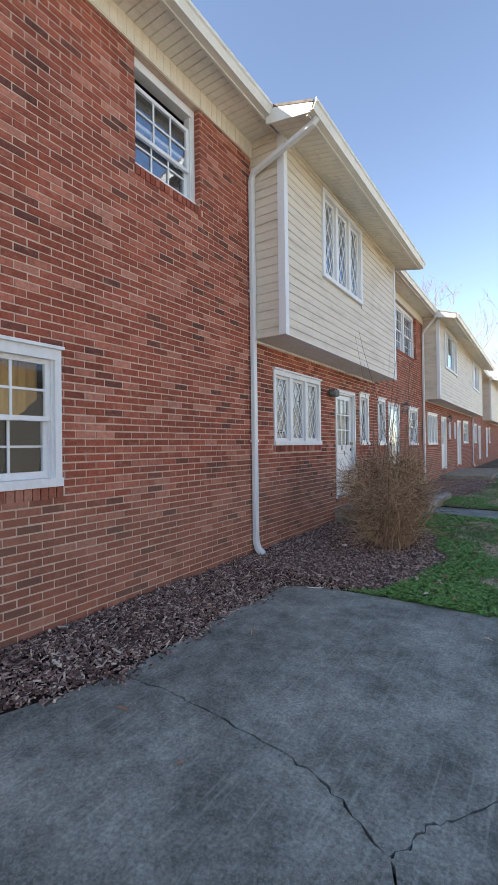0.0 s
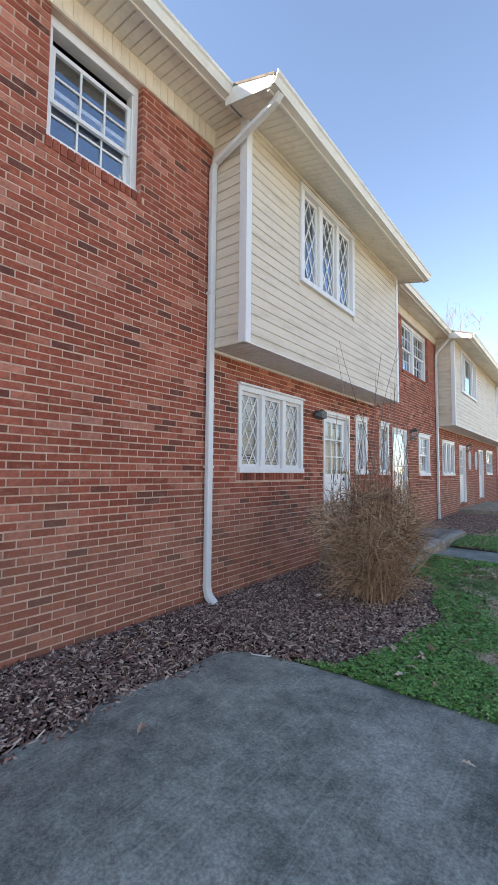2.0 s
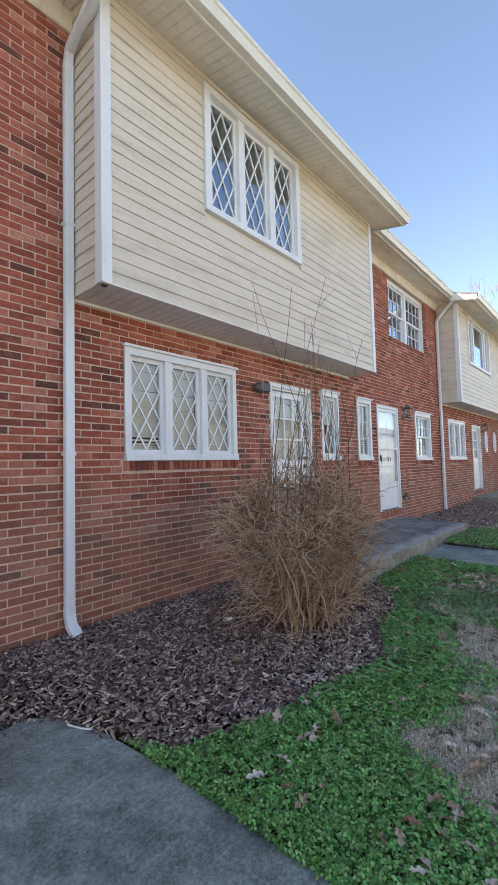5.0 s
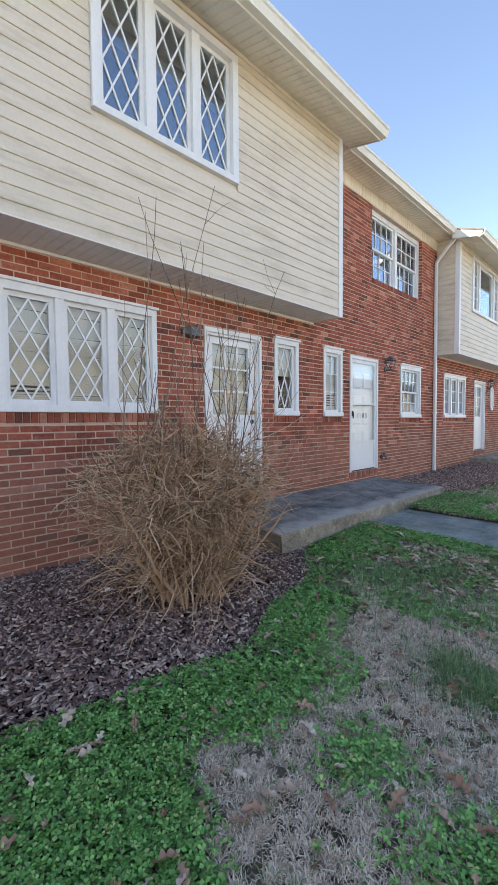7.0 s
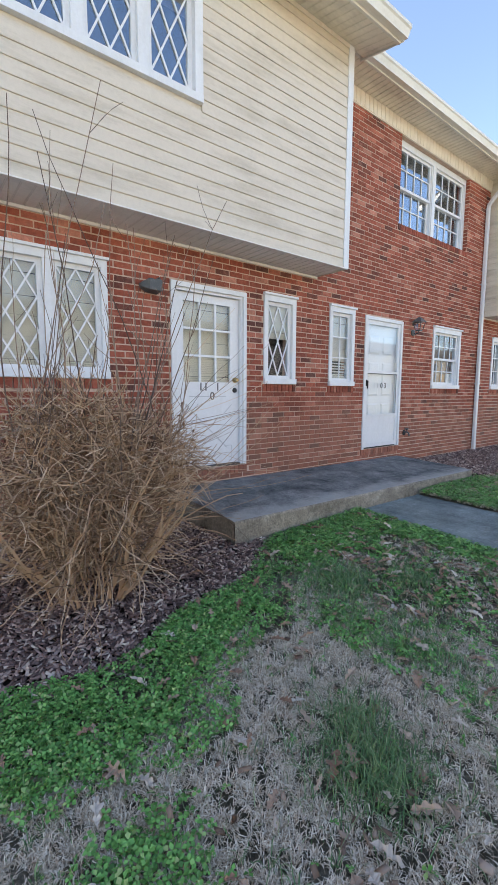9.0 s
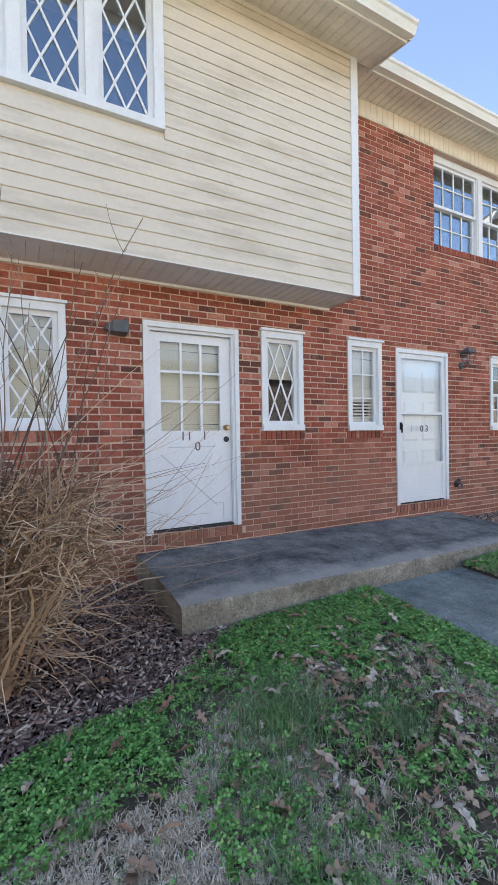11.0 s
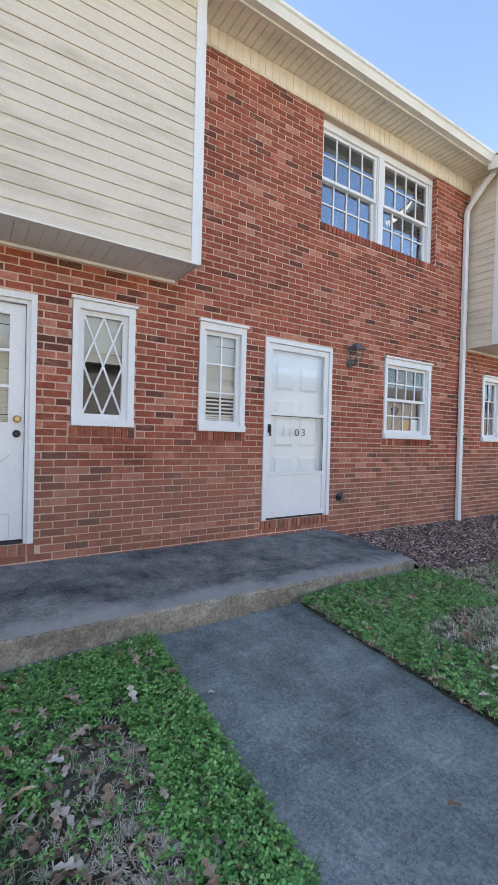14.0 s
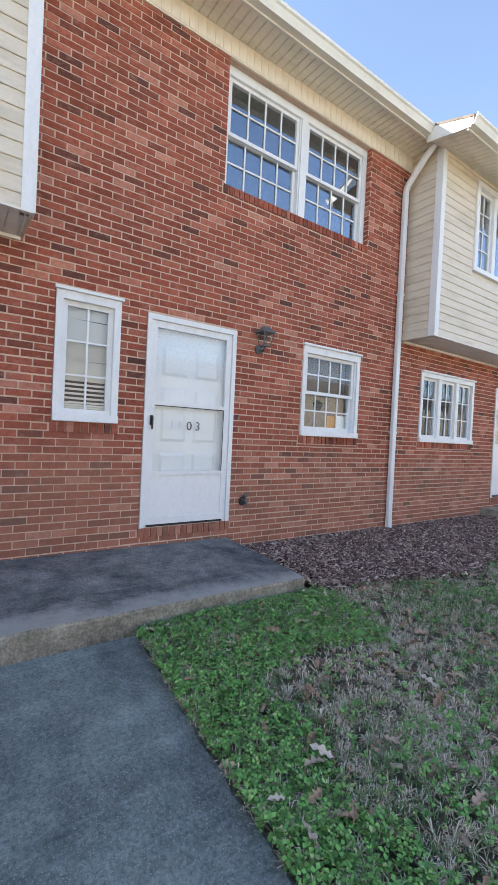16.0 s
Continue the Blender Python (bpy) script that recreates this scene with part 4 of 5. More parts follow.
for y in (20.0, 21.3):
    pl = thing("oval_plaque", (W, y, 2.05), "oval white-rimmed mirror plaque on the brick wall", "plaque", "oval plaques")
    rim = [(W + 0.015, y + 0.17 * math.cos(k * math.tau / 24), 2.05 + 0.36 * math.sin(k * math.tau / 24)) for k in range(25)]
    part("rim", tube(rim, 0.03, 6), M_WHITE, pl)
    part("face", prism([(y + 0.165 * math.cos(k * math.tau / 24), 2.05 + 0.35 * math.sin(k * math.tau / 24)) for k in range(24)], W + 0.002, W + 0.012, 0), M_FADED, pl)

# ---------- ground ----------
def sheet(name, xs, ys, zf, material, label, category):
    verts = [(x, y, zf(x, y)) for y in ys for x in xs]
    n = len(xs)
    faces = [(j * n + i, j * n + i + 1, (j + 1) * n + i + 1, (j + 1) * n + i) for j in range(len(ys) - 1) for i in range(n - 1)]
    return tagged(raw_mesh(name, verts, faces, material), label, category, kind="structure")


def lawn_z(x, y):
    return ground_z(x, y) + 0.018 * noise.noise((x * 1.3, y * 1.3, 0)) - 0.012


xs = [-600, -200, -60, -14] + [-3.4 + 0.2 * i for i in range(48)] + [8, 12, 20, 60, 200, 600]
ys = [-600, -200, -60, -12, -6, -3] + [0.25 * i for i in range(80)] + [22, 26, 32, 40, 60, 120, 300, 600]


def base_z(x, y):
    on_drive = y < 4.4 and x > -2.6
    z = lawn_z(x, y) - (0.03 if on_drive else 0)
    if 9.2 < y < 10.95 and x > -2.2:
        z -= 0.03
    return z


sheet("ground", xs, ys, base_z, M_SOIL, "patchy dormant lawn soil around the houses", "lawn")

# planting beds, raised towards the wall
def edge_x(y):
    """Outer edge of the bark bed."""
    if y < 4.3:
        return float(np.interp(y, [-3, 1.3, 2.0, 3.5, 4.4], [-2.95, -2.74, -2.47, -2.53, -2.42])) + 0.025 * math.sin(y * 7.1)
    if y < 8.3:
        e = np.interp(y, [4.3, 4.42, 4.52, 4.64, 5.0, 5.45, 6.1, 6.5, 7.2, 7.9, 8.3], [-2.44, -2.2, -1.8, -1.42, -1.38, -1.15, -1.07, -1.12, -1.35, -1.72, -1.98])
        return float(e) + 0.06 * math.sin(y * 5.3)
    if y < 12.3:
        return -3.0
    return float(np.interp(y, [12.3, 12.6, 13.9, 17, 24], [-2.1, -1.85, -1.55, -1.5, -1.6])) + 0.05 * math.sin(y * 4.1)


def bed_z(x, y):
    f = min(max((x - W) / max(edge_x(y) - W, 0.2), 0), 1)
    if y > 11:
        return max(lawn_z(x, y) + 0.02, ground_z(x, y) + 0.02 + 0.03 * (1 - f)) + 0.012 * noise.noise((x * 3, y * 3, 2))
    return ground_z(x, y) * f + (0.035 + 0.008 * max(0, y - 11)) * (1 - f) + 0.02 * math.sin(math.pi * f) + 0.015 * noise.noise((x * 3, y * 3, 2))


for nm, ya, yb in (("planting_bed", -3.0, 8.28), ("planting_bed_second", 12.2, 26.0)):
    ny = int((yb - ya) / 0.12)
    verts, faces = [], []
    for j in range(ny + 1):
        y = ya + (yb - ya) * j / ny
        for i in range(11):
            x = W - 0.02 + (edge_x(y) - W + 0.04) * i / 10
            verts.append((x, y, bed_z(x, y) - (0.03 if i == 10 else 0.008)))
    faces = [(j * 11 + i, j * 11 + i + 1, (j + 1) * 11 + i + 1, (j + 1) * 11 + i) for j in range(ny) for i in range(10)]
    tagged(raw_mesh(nm, verts, faces, M_SOILBED), "dark soil bed under bark mulch along the wall", "bed", kind="structure")

# ---------- driveway, cracked into slabs ----------
ZD = -0.105
crack = [(-2.62, 2.10), (-2.4, 2.03), (-2.0, 2.06), (-1.7, 2.02), (-1.36, 2.0), (-1.15, 1.96), (-0.91, 1.91), (-0.7, 1.80), (-0.52, 1.69), (-0.40, 1.52), (-0.3, 1.2), (-0.22, 0.6), (-0.3, -0.2), (-0.2, -1.0)]
branch = [(-0.52, 1.69), (-0.46, 1.80), (-0.43, 1.92), (-0.33, 2.03), (-0.2, 2.22), (0.1, 2.42), (0.6, 2.5), (1.3, 2.8), (2.2, 2.9), (3.4, 3.2)]


def rough_line(pts, amp, seed):
    rng = random.Random(seed)
    out = []
    for (x0, y0_), (x1, y1_) in zip(pts, pts[1:]):
        for k in range(5):
            f = k / 5
            j = 0 if k == 0 and not out else amp
            out.append((x0 + (x1 - x0) * f + rng.uniform(-j, j), y0_ + (y1_ - y0_) * f + rng.uniform(-j, j)))
    out.append(pts[-1])
    return out


def shifted(pts, d):
    out = []
    for i, p in enumerate(pts):
        q, r_ = pts[max(i - 1, 0)], pts[min(i + 1, len(pts) - 1)]
        v_ = Vector((r_[0] - q[0], r_[1] - q[1]))
        v_.normalize()
        k = d * (0.55 + 0.45 * math.sin(i * 1.9))
        out.append((p[0] - v_.y * k, p[1] + v_.x * k))
    return out


ca, cbr = rough_line(crack, 0.014, 3), rough_line(branch, 0.014, 4)
join = min(range(len(ca)), key=lambda i: (ca[i][0] + 0.52) ** 2 + (ca[i][1] - 1.69) ** 2)
left_edge = [(edge_x(y) - 0.02 + 0.015 * math.sin(y * 17), y) for y in (2.3, 2.6, 2.9, 3.2, 3.5, 3.8, 4.1, 4.28)]
far_edge = [(-2.42, 4.36), (-2.25, 4.46), (-2.0, 4.5), (-1.65, 4.53), (-1.3, 4.56), (-0.9, 4.55), (-0.4, 4.58), (0.3, 4.56), (1.5, 4.6), (3.4, 4.6)]
upper = left_edge + far_edge + shifted(cbr, 0.008)[::-1] + shifted(ca[:join], 0.010)[::-1]
lower = [(-2.97, -3.0), (-2.87, 0.0), (-2.78, 1.2), (-2.6, 1.7)] + shifted(ca, -0.010) + [(-0.2, -3.0)]
right = shifted(cbr, -0.008) + [(3.4, -3.0), (-0.188, -3.0)] + shifted(ca[join + 1:], 0.010)[::-1]
drive = thing("driveway", (0, 2, ZD), "cracked weathered grey concrete parking pad", "driveway", kind="structure")


def slab(outline, z0, z1, material, parent, name="slab"):
    bm = bmesh.new()
    lo, hi = [bm.verts.new((*p, z0)) for p in outline], [bm.verts.new((*p, z1)) for p in outline]
    n = len(outline)
    top = bm.faces.new(hi)
    for i in range(n):
        bm.faces.new((lo[i], lo[(i + 1) % n], hi[(i + 1) % n], hi[i]))
    bmesh.ops.triangulate(bm, faces=[top])
    return part(name, bm, material, parent)


for o in (upper, lower, right):
    slab(o, ZD - 0.1, ZD, M_DRIVE, drive)
slab([(3.41, -3.0), (12, -3.0), (12, 4.6), (3.41, 4.6)], ZD - 0.1, ZD, M_DRIVE, drive)
slab([(-2.7, -9), (12, -9), (12, -3.01), (-2.7, -3.01)], ZD - 0.1, ZD, M_DRIVE, drive)
part("crack_fill", boxes((-2.4, 3.5, -3, 4.4, ZD - 0.06, ZD - 0.035)), M_SOILBED, drive, "dark dirt deep in the cracks")

# ---------- stoop and front path ----------
stoop = thing("stoop", (-2.65, 10, 0), "worn concrete stoop with dark stained top before two doors", "stoop", kind="structure")
bm = bmesh.new()
NX, NY = 8, 40
SX0, SX1, SY0, SY1 = W, -2.0, 7.72, 12.27
def stoop_z(x, y):
    return 0.295 - 0.06 * (x - W) / 1.3 - 0.03 * (y - SY0) / 4.5 + 0.004 * noise.noise((x * 5, y * 5, 1))
grid = [[bm.verts.new((SX0 + (SX1 - SX0) * i / NX, SY0 + (SY1 - SY0) * j / NY, stoop_z(SX0 + (SX1 - SX0) * i / NX, SY0 + (SY1 - SY0) * j / NY) - (0.012 if i == NX else 0))) for i in range(NX + 1)] for j in range(NY + 1)]
for j in range(NY):
    for i in range(NX):
        bm.faces.new((grid[j][i], grid[j][i + 1], grid[j + 1][i + 1], grid[j + 1][i]))
part("stoop_top", bm, M_STOOP, stoop, "dark stained trowelled top")
bm = bmesh.new()
front = [[bm.verts.new((SX1 + (0.012 if k == 1 else 0.02 if k == 2 else 0) + 0.006 * noise.noise((j * 0.7, k, 3)), SY0 + (SY1 - SY0) * j / NY, (stoop_z(SX1, SY0 + (SY1 - SY0) * j / NY) - 0.012, stoop_z(SX1, SY0 + (SY1 - SY0) * j / NY) - 0.03, -0.3)[k])) for k in range(3)] for j in range(NY + 1)]
for j in range(NY):
    for k in range(2):
        bm.faces.new((front[j][k], front[j][k + 1], front[j + 1][k + 1], front[j + 1][k]))
for y, s in ((SY0, 0), (SY1, NY)):
    tops = [bm.verts.new((SX0 + (SX1 - SX0) * i / NX, y, stoop_z(SX0 + (SX1 - SX0) * i / NX, y) - (0.012 if i == NX else 0))) for i in range(NX + 1)]
    bots = [bm.verts.new((SX0 + (SX1 + 0.02 - SX0) * i / NX, y, -0.3)) for i in range(NX + 1)]
    for i in range(NX):
        bm.faces.new((tops[i], tops[i + 1], bots[i + 1], bots[i]))
part("stoop_side", bm, M_STOOPSIDE, stoop, "pitted tan-grey concrete face")
setting("stoop_far", boxes((W, -1.6, 17.9, 23.6, -0.2, 0.27)), M_STOOPSIDE, "concrete stoop of the next houses", "stoop", 0.015)
setting("path_far", boxes((-1.6, 9.0, 19.6, 20.9, -0.1, 0.165)), M_PATH, "concrete front path of the next houses", "path", 0.01)

path = thing("front_path", (0, 10, 0), "blue-grey broom-finished concrete path to the stoop", "path", kind="structure")
def path_edges(x):
    return 9.44 - 0.075 * (x + 2), 10.76 - 0.10 * (x + 2)
px = [-1.985, -1.2, -0.5, 0.2, 0.9, 1.6, 2.4, 3.6, 5.0, 7.0, 9.0]
rngp = random.Random(5)
fine = [-1.985 + 0.11 * k for k in range(100)]
lo_e = [(x, path_edges(x)[0] + rngp.uniform(-0.012, 0.012)) for x in fine]
hi_e = [(x, path_edges(x)[1] + rngp.uniform(-0.012, 0.012)) for x in fine]
bm = bmesh.new()
rows_ = []
for (x, ya), (_, yb) in zip(lo_e, hi_e):
    zt = 0.035
    rows_.append([bm.verts.new(p) for p in ((x, ya - 0.01, -0.2), (x, ya, zt - 0.012), (x, ya + 0.02, zt), (x, yb - 0.02, zt), (x, yb, zt - 0.012), (x, yb + 0.01, -0.2))])
for p, q in zip(rows_, rows_[1:]):
    for k in range(5):
        bm.faces.new((p[k], p[k + 1], q[k + 1], q[k]))
part("path_slab", bm, M_PATH, path)


# ---------- bare shrub in front of the wall ----------
def strand(rng, start, heading, length, r0, r1, steps, wander, pull, verts, faces):
    """A thin tapering twig, three-sided."""
    p, h = Vector(start), Vector(heading).normalized()
    pts = [p.copy()]
    for k in range(steps):
        h = (h + Vector((rng.gauss(0, wander), rng.gauss(0, wander), rng.gauss(0, wander) + pull))).normalized()
        p = p + h * (length / steps)
        pts.append(p.copy())
    first = len(verts)
    for i, q in enumerate(pts):
        d = (pts[min(i + 1, steps)] - pts[max(i - 1, 0)]).normalized()
        u = d.cross(Vector((0.37, 0.61, 0.7))).normalized()
        w_ = d.cross(u)
        r_ = r0 + (r1 - r0) * i / steps
        for k in range(3):
            verts.append(q + r_ * (math.cos(k * 2.0944) * u + math.sin(k * 2.0944) * w_))
    for i in range(steps):
        for k in range(3):
            a_, b_ = first + i * 3 + k, first + i * 3 + (k + 1) % 3
            faces.append((a_, b_, b_ + 3, a_ + 3))
    return pts


def strands_part(name, verts, faces, material, parent, label="", kind=""):
    ob = raw_mesh(name, verts, faces, material)
    ob.parent = parent
    ob.matrix_parent_inverse = Matrix.Translation(-parent.location)
    return tagged(ob, label, kind=kind)


SH = Vector((-1.88, 6.42, -0.04))
shrub = thing("shrub", SH, "leafless tan shrub with densely tangled bare twigs on bark mulch", "shrub")
rng = random.Random(21)
v_st, f_st, v_tw, f_tw, v_sh, f_sh = [], [], [], [], [], []
ends = []
for i in range(60):
    ang, rad = rng.uniform(0, math.tau), rng.uniform(0, 1) ** 0.5
    base = SH + Vector((0.24 * rad * math.cos(ang), 0.28 * rad * math.sin(ang), 0))
    slope = rng.uniform(0.1, 0.75)
    thick = rng.uniform(0.014, 0.022) if i < 16 else rng.uniform(0.005, 0.01)
    v_st, f_st = [], []
    strand(rng, base, Vector((slope * math.cos(ang), slope * math.sin(ang), 1)), rng.uniform(0.7, 1.2), thick, 0.004, 9, 0.12, 0.0, v_st, f_st)
    strands_part("stem", v_st, f_st, M_TWIG, shrub)


def in_crown(far=1.0):
    """A spot in the rounded crown, denser near its skin."""
    while True:
        p_ = Vector((rng.uniform(-1, 1), rng.uniform(-1, 1), rng.uniform(-1, 1)))
        lump = 0.84 + 0.36 * noise.noise(p_ * 1.7)
        if 0.15 < p_.length < lump:
            break
    narrow = 1.0 if p_.z > -0.1 else 1.0 - 0.62 * (-0.1 - p_.z)
    return SH + Vector((p_.x * 0.72 * narrow, p_.y * 0.8 * narrow, 0.84 + p_.z * 0.64)), p_


for i in range(4500):
    q, p_ = in_crown()
    hd_ = Vector((p_.x, p_.y, 0.25)) * rng.uniform(0.0, 1.0) + Vector((rng.gauss(0, 0.8), rng.gauss(0, 0.8), rng.gauss(0.1, 0.6)))
    strand(rng, q, hd_, rng.uniform(0.10, 0.34), 0.0036, 0.002, 4, 0.28, -0.02, v_tw, f_tw)
for i in range(420):   # arching longer twigs and the drooping skirt
    ang = rng.uniform(0, math.tau)
    q = SH + Vector((rng.uniform(0.05, 0.45) * math.cos(ang), rng.uniform(0.05, 0.5) * math.sin(ang), rng.uniform(0.15, 0.9)))
    strand(rng, q, Vector((math.cos(ang), math.sin(ang), rng.uniform(-0.2, 0.9))), rng.uniform(0.3, 0.7), 0.0042, 0.0018, 8, 0.2, -0.10, v_tw, f_tw)
for i in range(44):    # long upright shoots, a few of them very tall
    q = SH + Vector((rng.uniform(-0.4, 0.4), rng.uniform(-0.45, 0.65), rng.uniform(0.8, 1.25)))
    pts = strand(rng, q, Vector((rng.gauss(0, 0.1), rng.gauss(0.14, 0.22), 1)), 0.5 + 2.0 * rng.random() ** 1.7, 0.0052, 0.0024, 8, 0.045, 0.02, v_sh, f_sh)
    for k in range(3):
        strand(rng, pts[rng.randint(2, 7)], Vector((rng.gauss(0, 0.4), rng.gauss(0, 0.4), 1)), rng.uniform(0.12, 0.35), 0.0022, 0.0013, 4, 0.1, 0.05, v_sh, f_sh)
for i in range(60):    # pale shoots leaning over the stoop
    q = SH + Vector((rng.uniform(-0.45, 0.3), rng.uniform(0.25, 0.7), rng.uniform(0.3, 1.2)))
    strand(rng, q, Vector((rng.gauss(-0.1, 0.25), 1, rng.gauss(0.25, 0.4))), rng.uniform(0.5, 1.5), 0.0032, 0.0014, 8, 0.08, 0.0, v_tw if i % 3 else v_sh, f_tw if i % 3 else f_sh)
strands_part("twig_tangle", v_tw, f_tw, M_TWIG, shrub, "dense tan twigs", "stuff")
strands_part("shoot_tangle", v_sh, f_sh, M_SHOOT, shrub, "long thin bare shoots", "stuff")
vl, fl = [], []
for i in range(420):
    ang = rng.uniform(0, math.tau)
    q = SH + Vector((rng.uniform(0, 0.6) * math.cos(ang), rng.uniform(0, 0.75) * math.sin(ang) + 0.1, rng.uniform(0.7, 1.35)))
    n0 = len(vl)
    e1 = Vector((rng.gauss(0, 1), rng.gauss(0, 1), rng.gauss(0, 1))).normalized() * rng.uniform(0.015, 0.035)
    e2 = e1.cross(Vector((rng.gauss(0, 1), rng.gauss(0, 1), 1))).normalized() * 0.009
    vl += [q - e1, q + e2 + Vector((0, 0, 0.006)), q + e1, q - e2 + Vector((0, 0, 0.006))]
    fl += [(n0, n0 + 1, n0 + 2), (n0, n0 + 2, n0 + 3)]
M_CURLED = island_mat("curled_leaf", [(0.0, (0.12, 0.06, 0.035)), (1.0, (0.32, 0.19, 0.1))], 0.8, 0.2)
strands_part("dead_foliage", vl, fl, M_CURLED, shrub, "curled brown dead leaves", "stuff")


# ---------- bare trees beyond the houses ----------
def bare_tree(x, y, height, seed):
    tree = thing("tree", (x, y, 0.2), "tall leafless sunlit tree beyond the roofs", "tree", "bare trees")
    rg = random.Random(seed)
    vt, ft, vc, fc = [], [], [], []

    def grow(p, h, length, r_, depth):
        pts = strand(rg, p, h, length, r_, r_ * 0.62, 5, 0.09, 0.03, vt if depth < 2 else vc, ft if depth < 2 else fc)
        if depth >= 7:
            return
        for k in range(2 if depth < 2 else rg.choice((2, 3, 3)) if depth < 6 else 3):
            f = pts[-1] if k == 0 else pts[rg.randint(2, 5)]
            d = (pts[-1] - pts[-2]).normalized()
            side = Vector((rg.gauss(0, 1), rg.gauss(0, 1), rg.gauss(0.15, 0.5)))
            grow(f, d + side * rg.uniform(0.3, 0.65), length * rg.uniform(0.62, 0.84), max(r_ * 0.56, 0.014), depth + 1)
    grow(Vector((x, y, 0.2)), Vector((0, 0, 1)), height * 0.27, height * 0.013, 0)
    strands_part("trunk", vt, ft, M_TREE, tree)
    strands_part("crown", vc, fc, M_TREE, tree, "fine bare sunlit branches")


bare_tree(-12.3, 66, 29, 3)
bare_tree(-6.5, 72, 22, 8)

# ---------- bark mulch ----------
def fast_mesh(name, verts, tris, material):
    me = bpy.data.meshes.new(name)
    verts, tris = np.asarray(verts, dtype=np.float32), np.asarray(tris, dtype=np.int32)
    me.vertices.add(len(verts))
    me.vertices.foreach_set("co", verts.ravel())
    me.loops.add(tris.size)
    me.loops.foreach_set("vertex_index", tris.ravel())
    me.polygons.add(len(tris))
    me.polygons.foreach_set("loop_start", np.arange(0, tris.size, 3, dtype=np.int32))
    me.update(calc_edges=True)
    me.materials.append(material)
    return new(name, me)


nr = np.random.RandomState(11)


def scatter(n, x0, x1, y0, y1, keep):
    """n random spots of the rectangle for which keep(x, y) beats a die."""
    px_, py_ = nr.uniform(x0, x1, n), nr.uniform(y0, y1, n)
    die = nr.uniform(0, 1, n)
    m = np.array([keep(a_, b_) > c_ for a_, b_, c_ in zip(px_, py_, die)])
    return px_[m], py_[m]


def turned(n, tilt):
    """Random frames: yaw all round, tilts of about the given radians."""
    yw = nr.uniform(0, math.tau, n)
    p_, q_ = nr.normal(0, tilt, n), nr.normal(0, tilt, n)
    e1 = np.stack([np.cos(yw) * np.cos(p_), np.sin(yw) * np.cos(p_), np.sin(p_)], 1)
    e2 = np.stack([-np.sin(yw) * np.cos(q_), np.cos(yw) * np.cos(q_), np.sin(q_)], 1)
    e3 = np.cross(e1, e2)
    return e1, e2, e3


def chips(name, n, x0, x1, y0, y1, keep, zf, sizes, label, material=M_MULCH, category="mulch"):
    a_, b_ = scatter(n, x0, x1, y0, y1, keep)
    k = len(a_)
    z_ = np.array([zf(p_, q_) for p_, q_ in zip(a_, b_)]) + nr.uniform(-0.004, 0.016, k)
    c_ = np.stack([a_, b_, z_], 1)
    e1, e2, e3 = turned(k, 0.38)
    L = nr.uniform(sizes[0], sizes[1], k)[:, None] * e1
    Wd = nr.uniform(sizes[2], sizes[3], k)[:, None] * e2
    T = nr.uniform(0.002, 0.005, k)[:, None] * e3
    tp = nr.uniform(0.35, 0.95, k)[:, None]
    corners = [-L - Wd * tp - T, L - Wd - T, L * 0.86 + Wd * tp - T, -L * 0.9 + Wd - T, -L - Wd * tp + T, L - Wd + T, L * 0.86 + Wd * tp + T, -L * 0.9 + Wd + T]
    vv = np.stack([c_ + q_ for q_ in corners], 1).reshape(-1, 3)
    tri = np.array([(4, 5, 6), (4, 6, 7), (0, 1, 5), (0, 5, 4), (1, 2, 6), (1, 6, 5), (2, 3, 7), (2, 7, 6), (3, 0, 4), (3, 4, 7)])
    tt = (np.arange(k)[:, None, None] * 8 + tri[None]).reshape(-1, 3)
    return tagged(fast_mesh(name, vv, tt, material), label, category, kind="stuff")


def in_bed(x, y):
    d_ = edge_x(y) - x
    if x < W + 0.01 or (7.70 < y < 12.29 and x < -1.98):
        return 0
    return 1.0 if d_ > 0.03 else max(0, 0.35 + d_ * 3.0) if d_ > -0.12 else 0.0


chips("bark_mulch", 64000, W, -0.8, 0.6, 8.3, in_bed, bed_z, (0.009, 0.036, 0.003, 0.011), "dark reddish-brown bark mulch chips along the wall")
chips("bark_mulch", 34000, W, -1.35, 12.25, 19.0, in_bed, bed_z, (0.010, 0.038, 0.004, 0.012), "dark purplish-brown bark mulch chips beside the stoop")
chips("bark_mulch", 5000, W, -1.4, 19.0, 26.0, in_bed, bed_z, (0.02, 0.045, 0.008, 0.02), "dark brown bark mulch along the further houses")


# ---------- lawn: clover, green tufts, dormant grass ----------
def off_lawn(x, y):
    if y < 4.53 and x > -2.6 or x < edge_x(y) - 0.05 or (7.6 < y < 12.35 and x < -1.96):
        return True
    p0, p1 = path_edges(x)
    return p0 + 0.03 < y < p1 - 0.03 and x > -2.0


def blob(x, y, cx, cy, r_):
    return math.exp(-((x - cx) ** 2 + (y - cy) ** 2) / (r_ * r_))


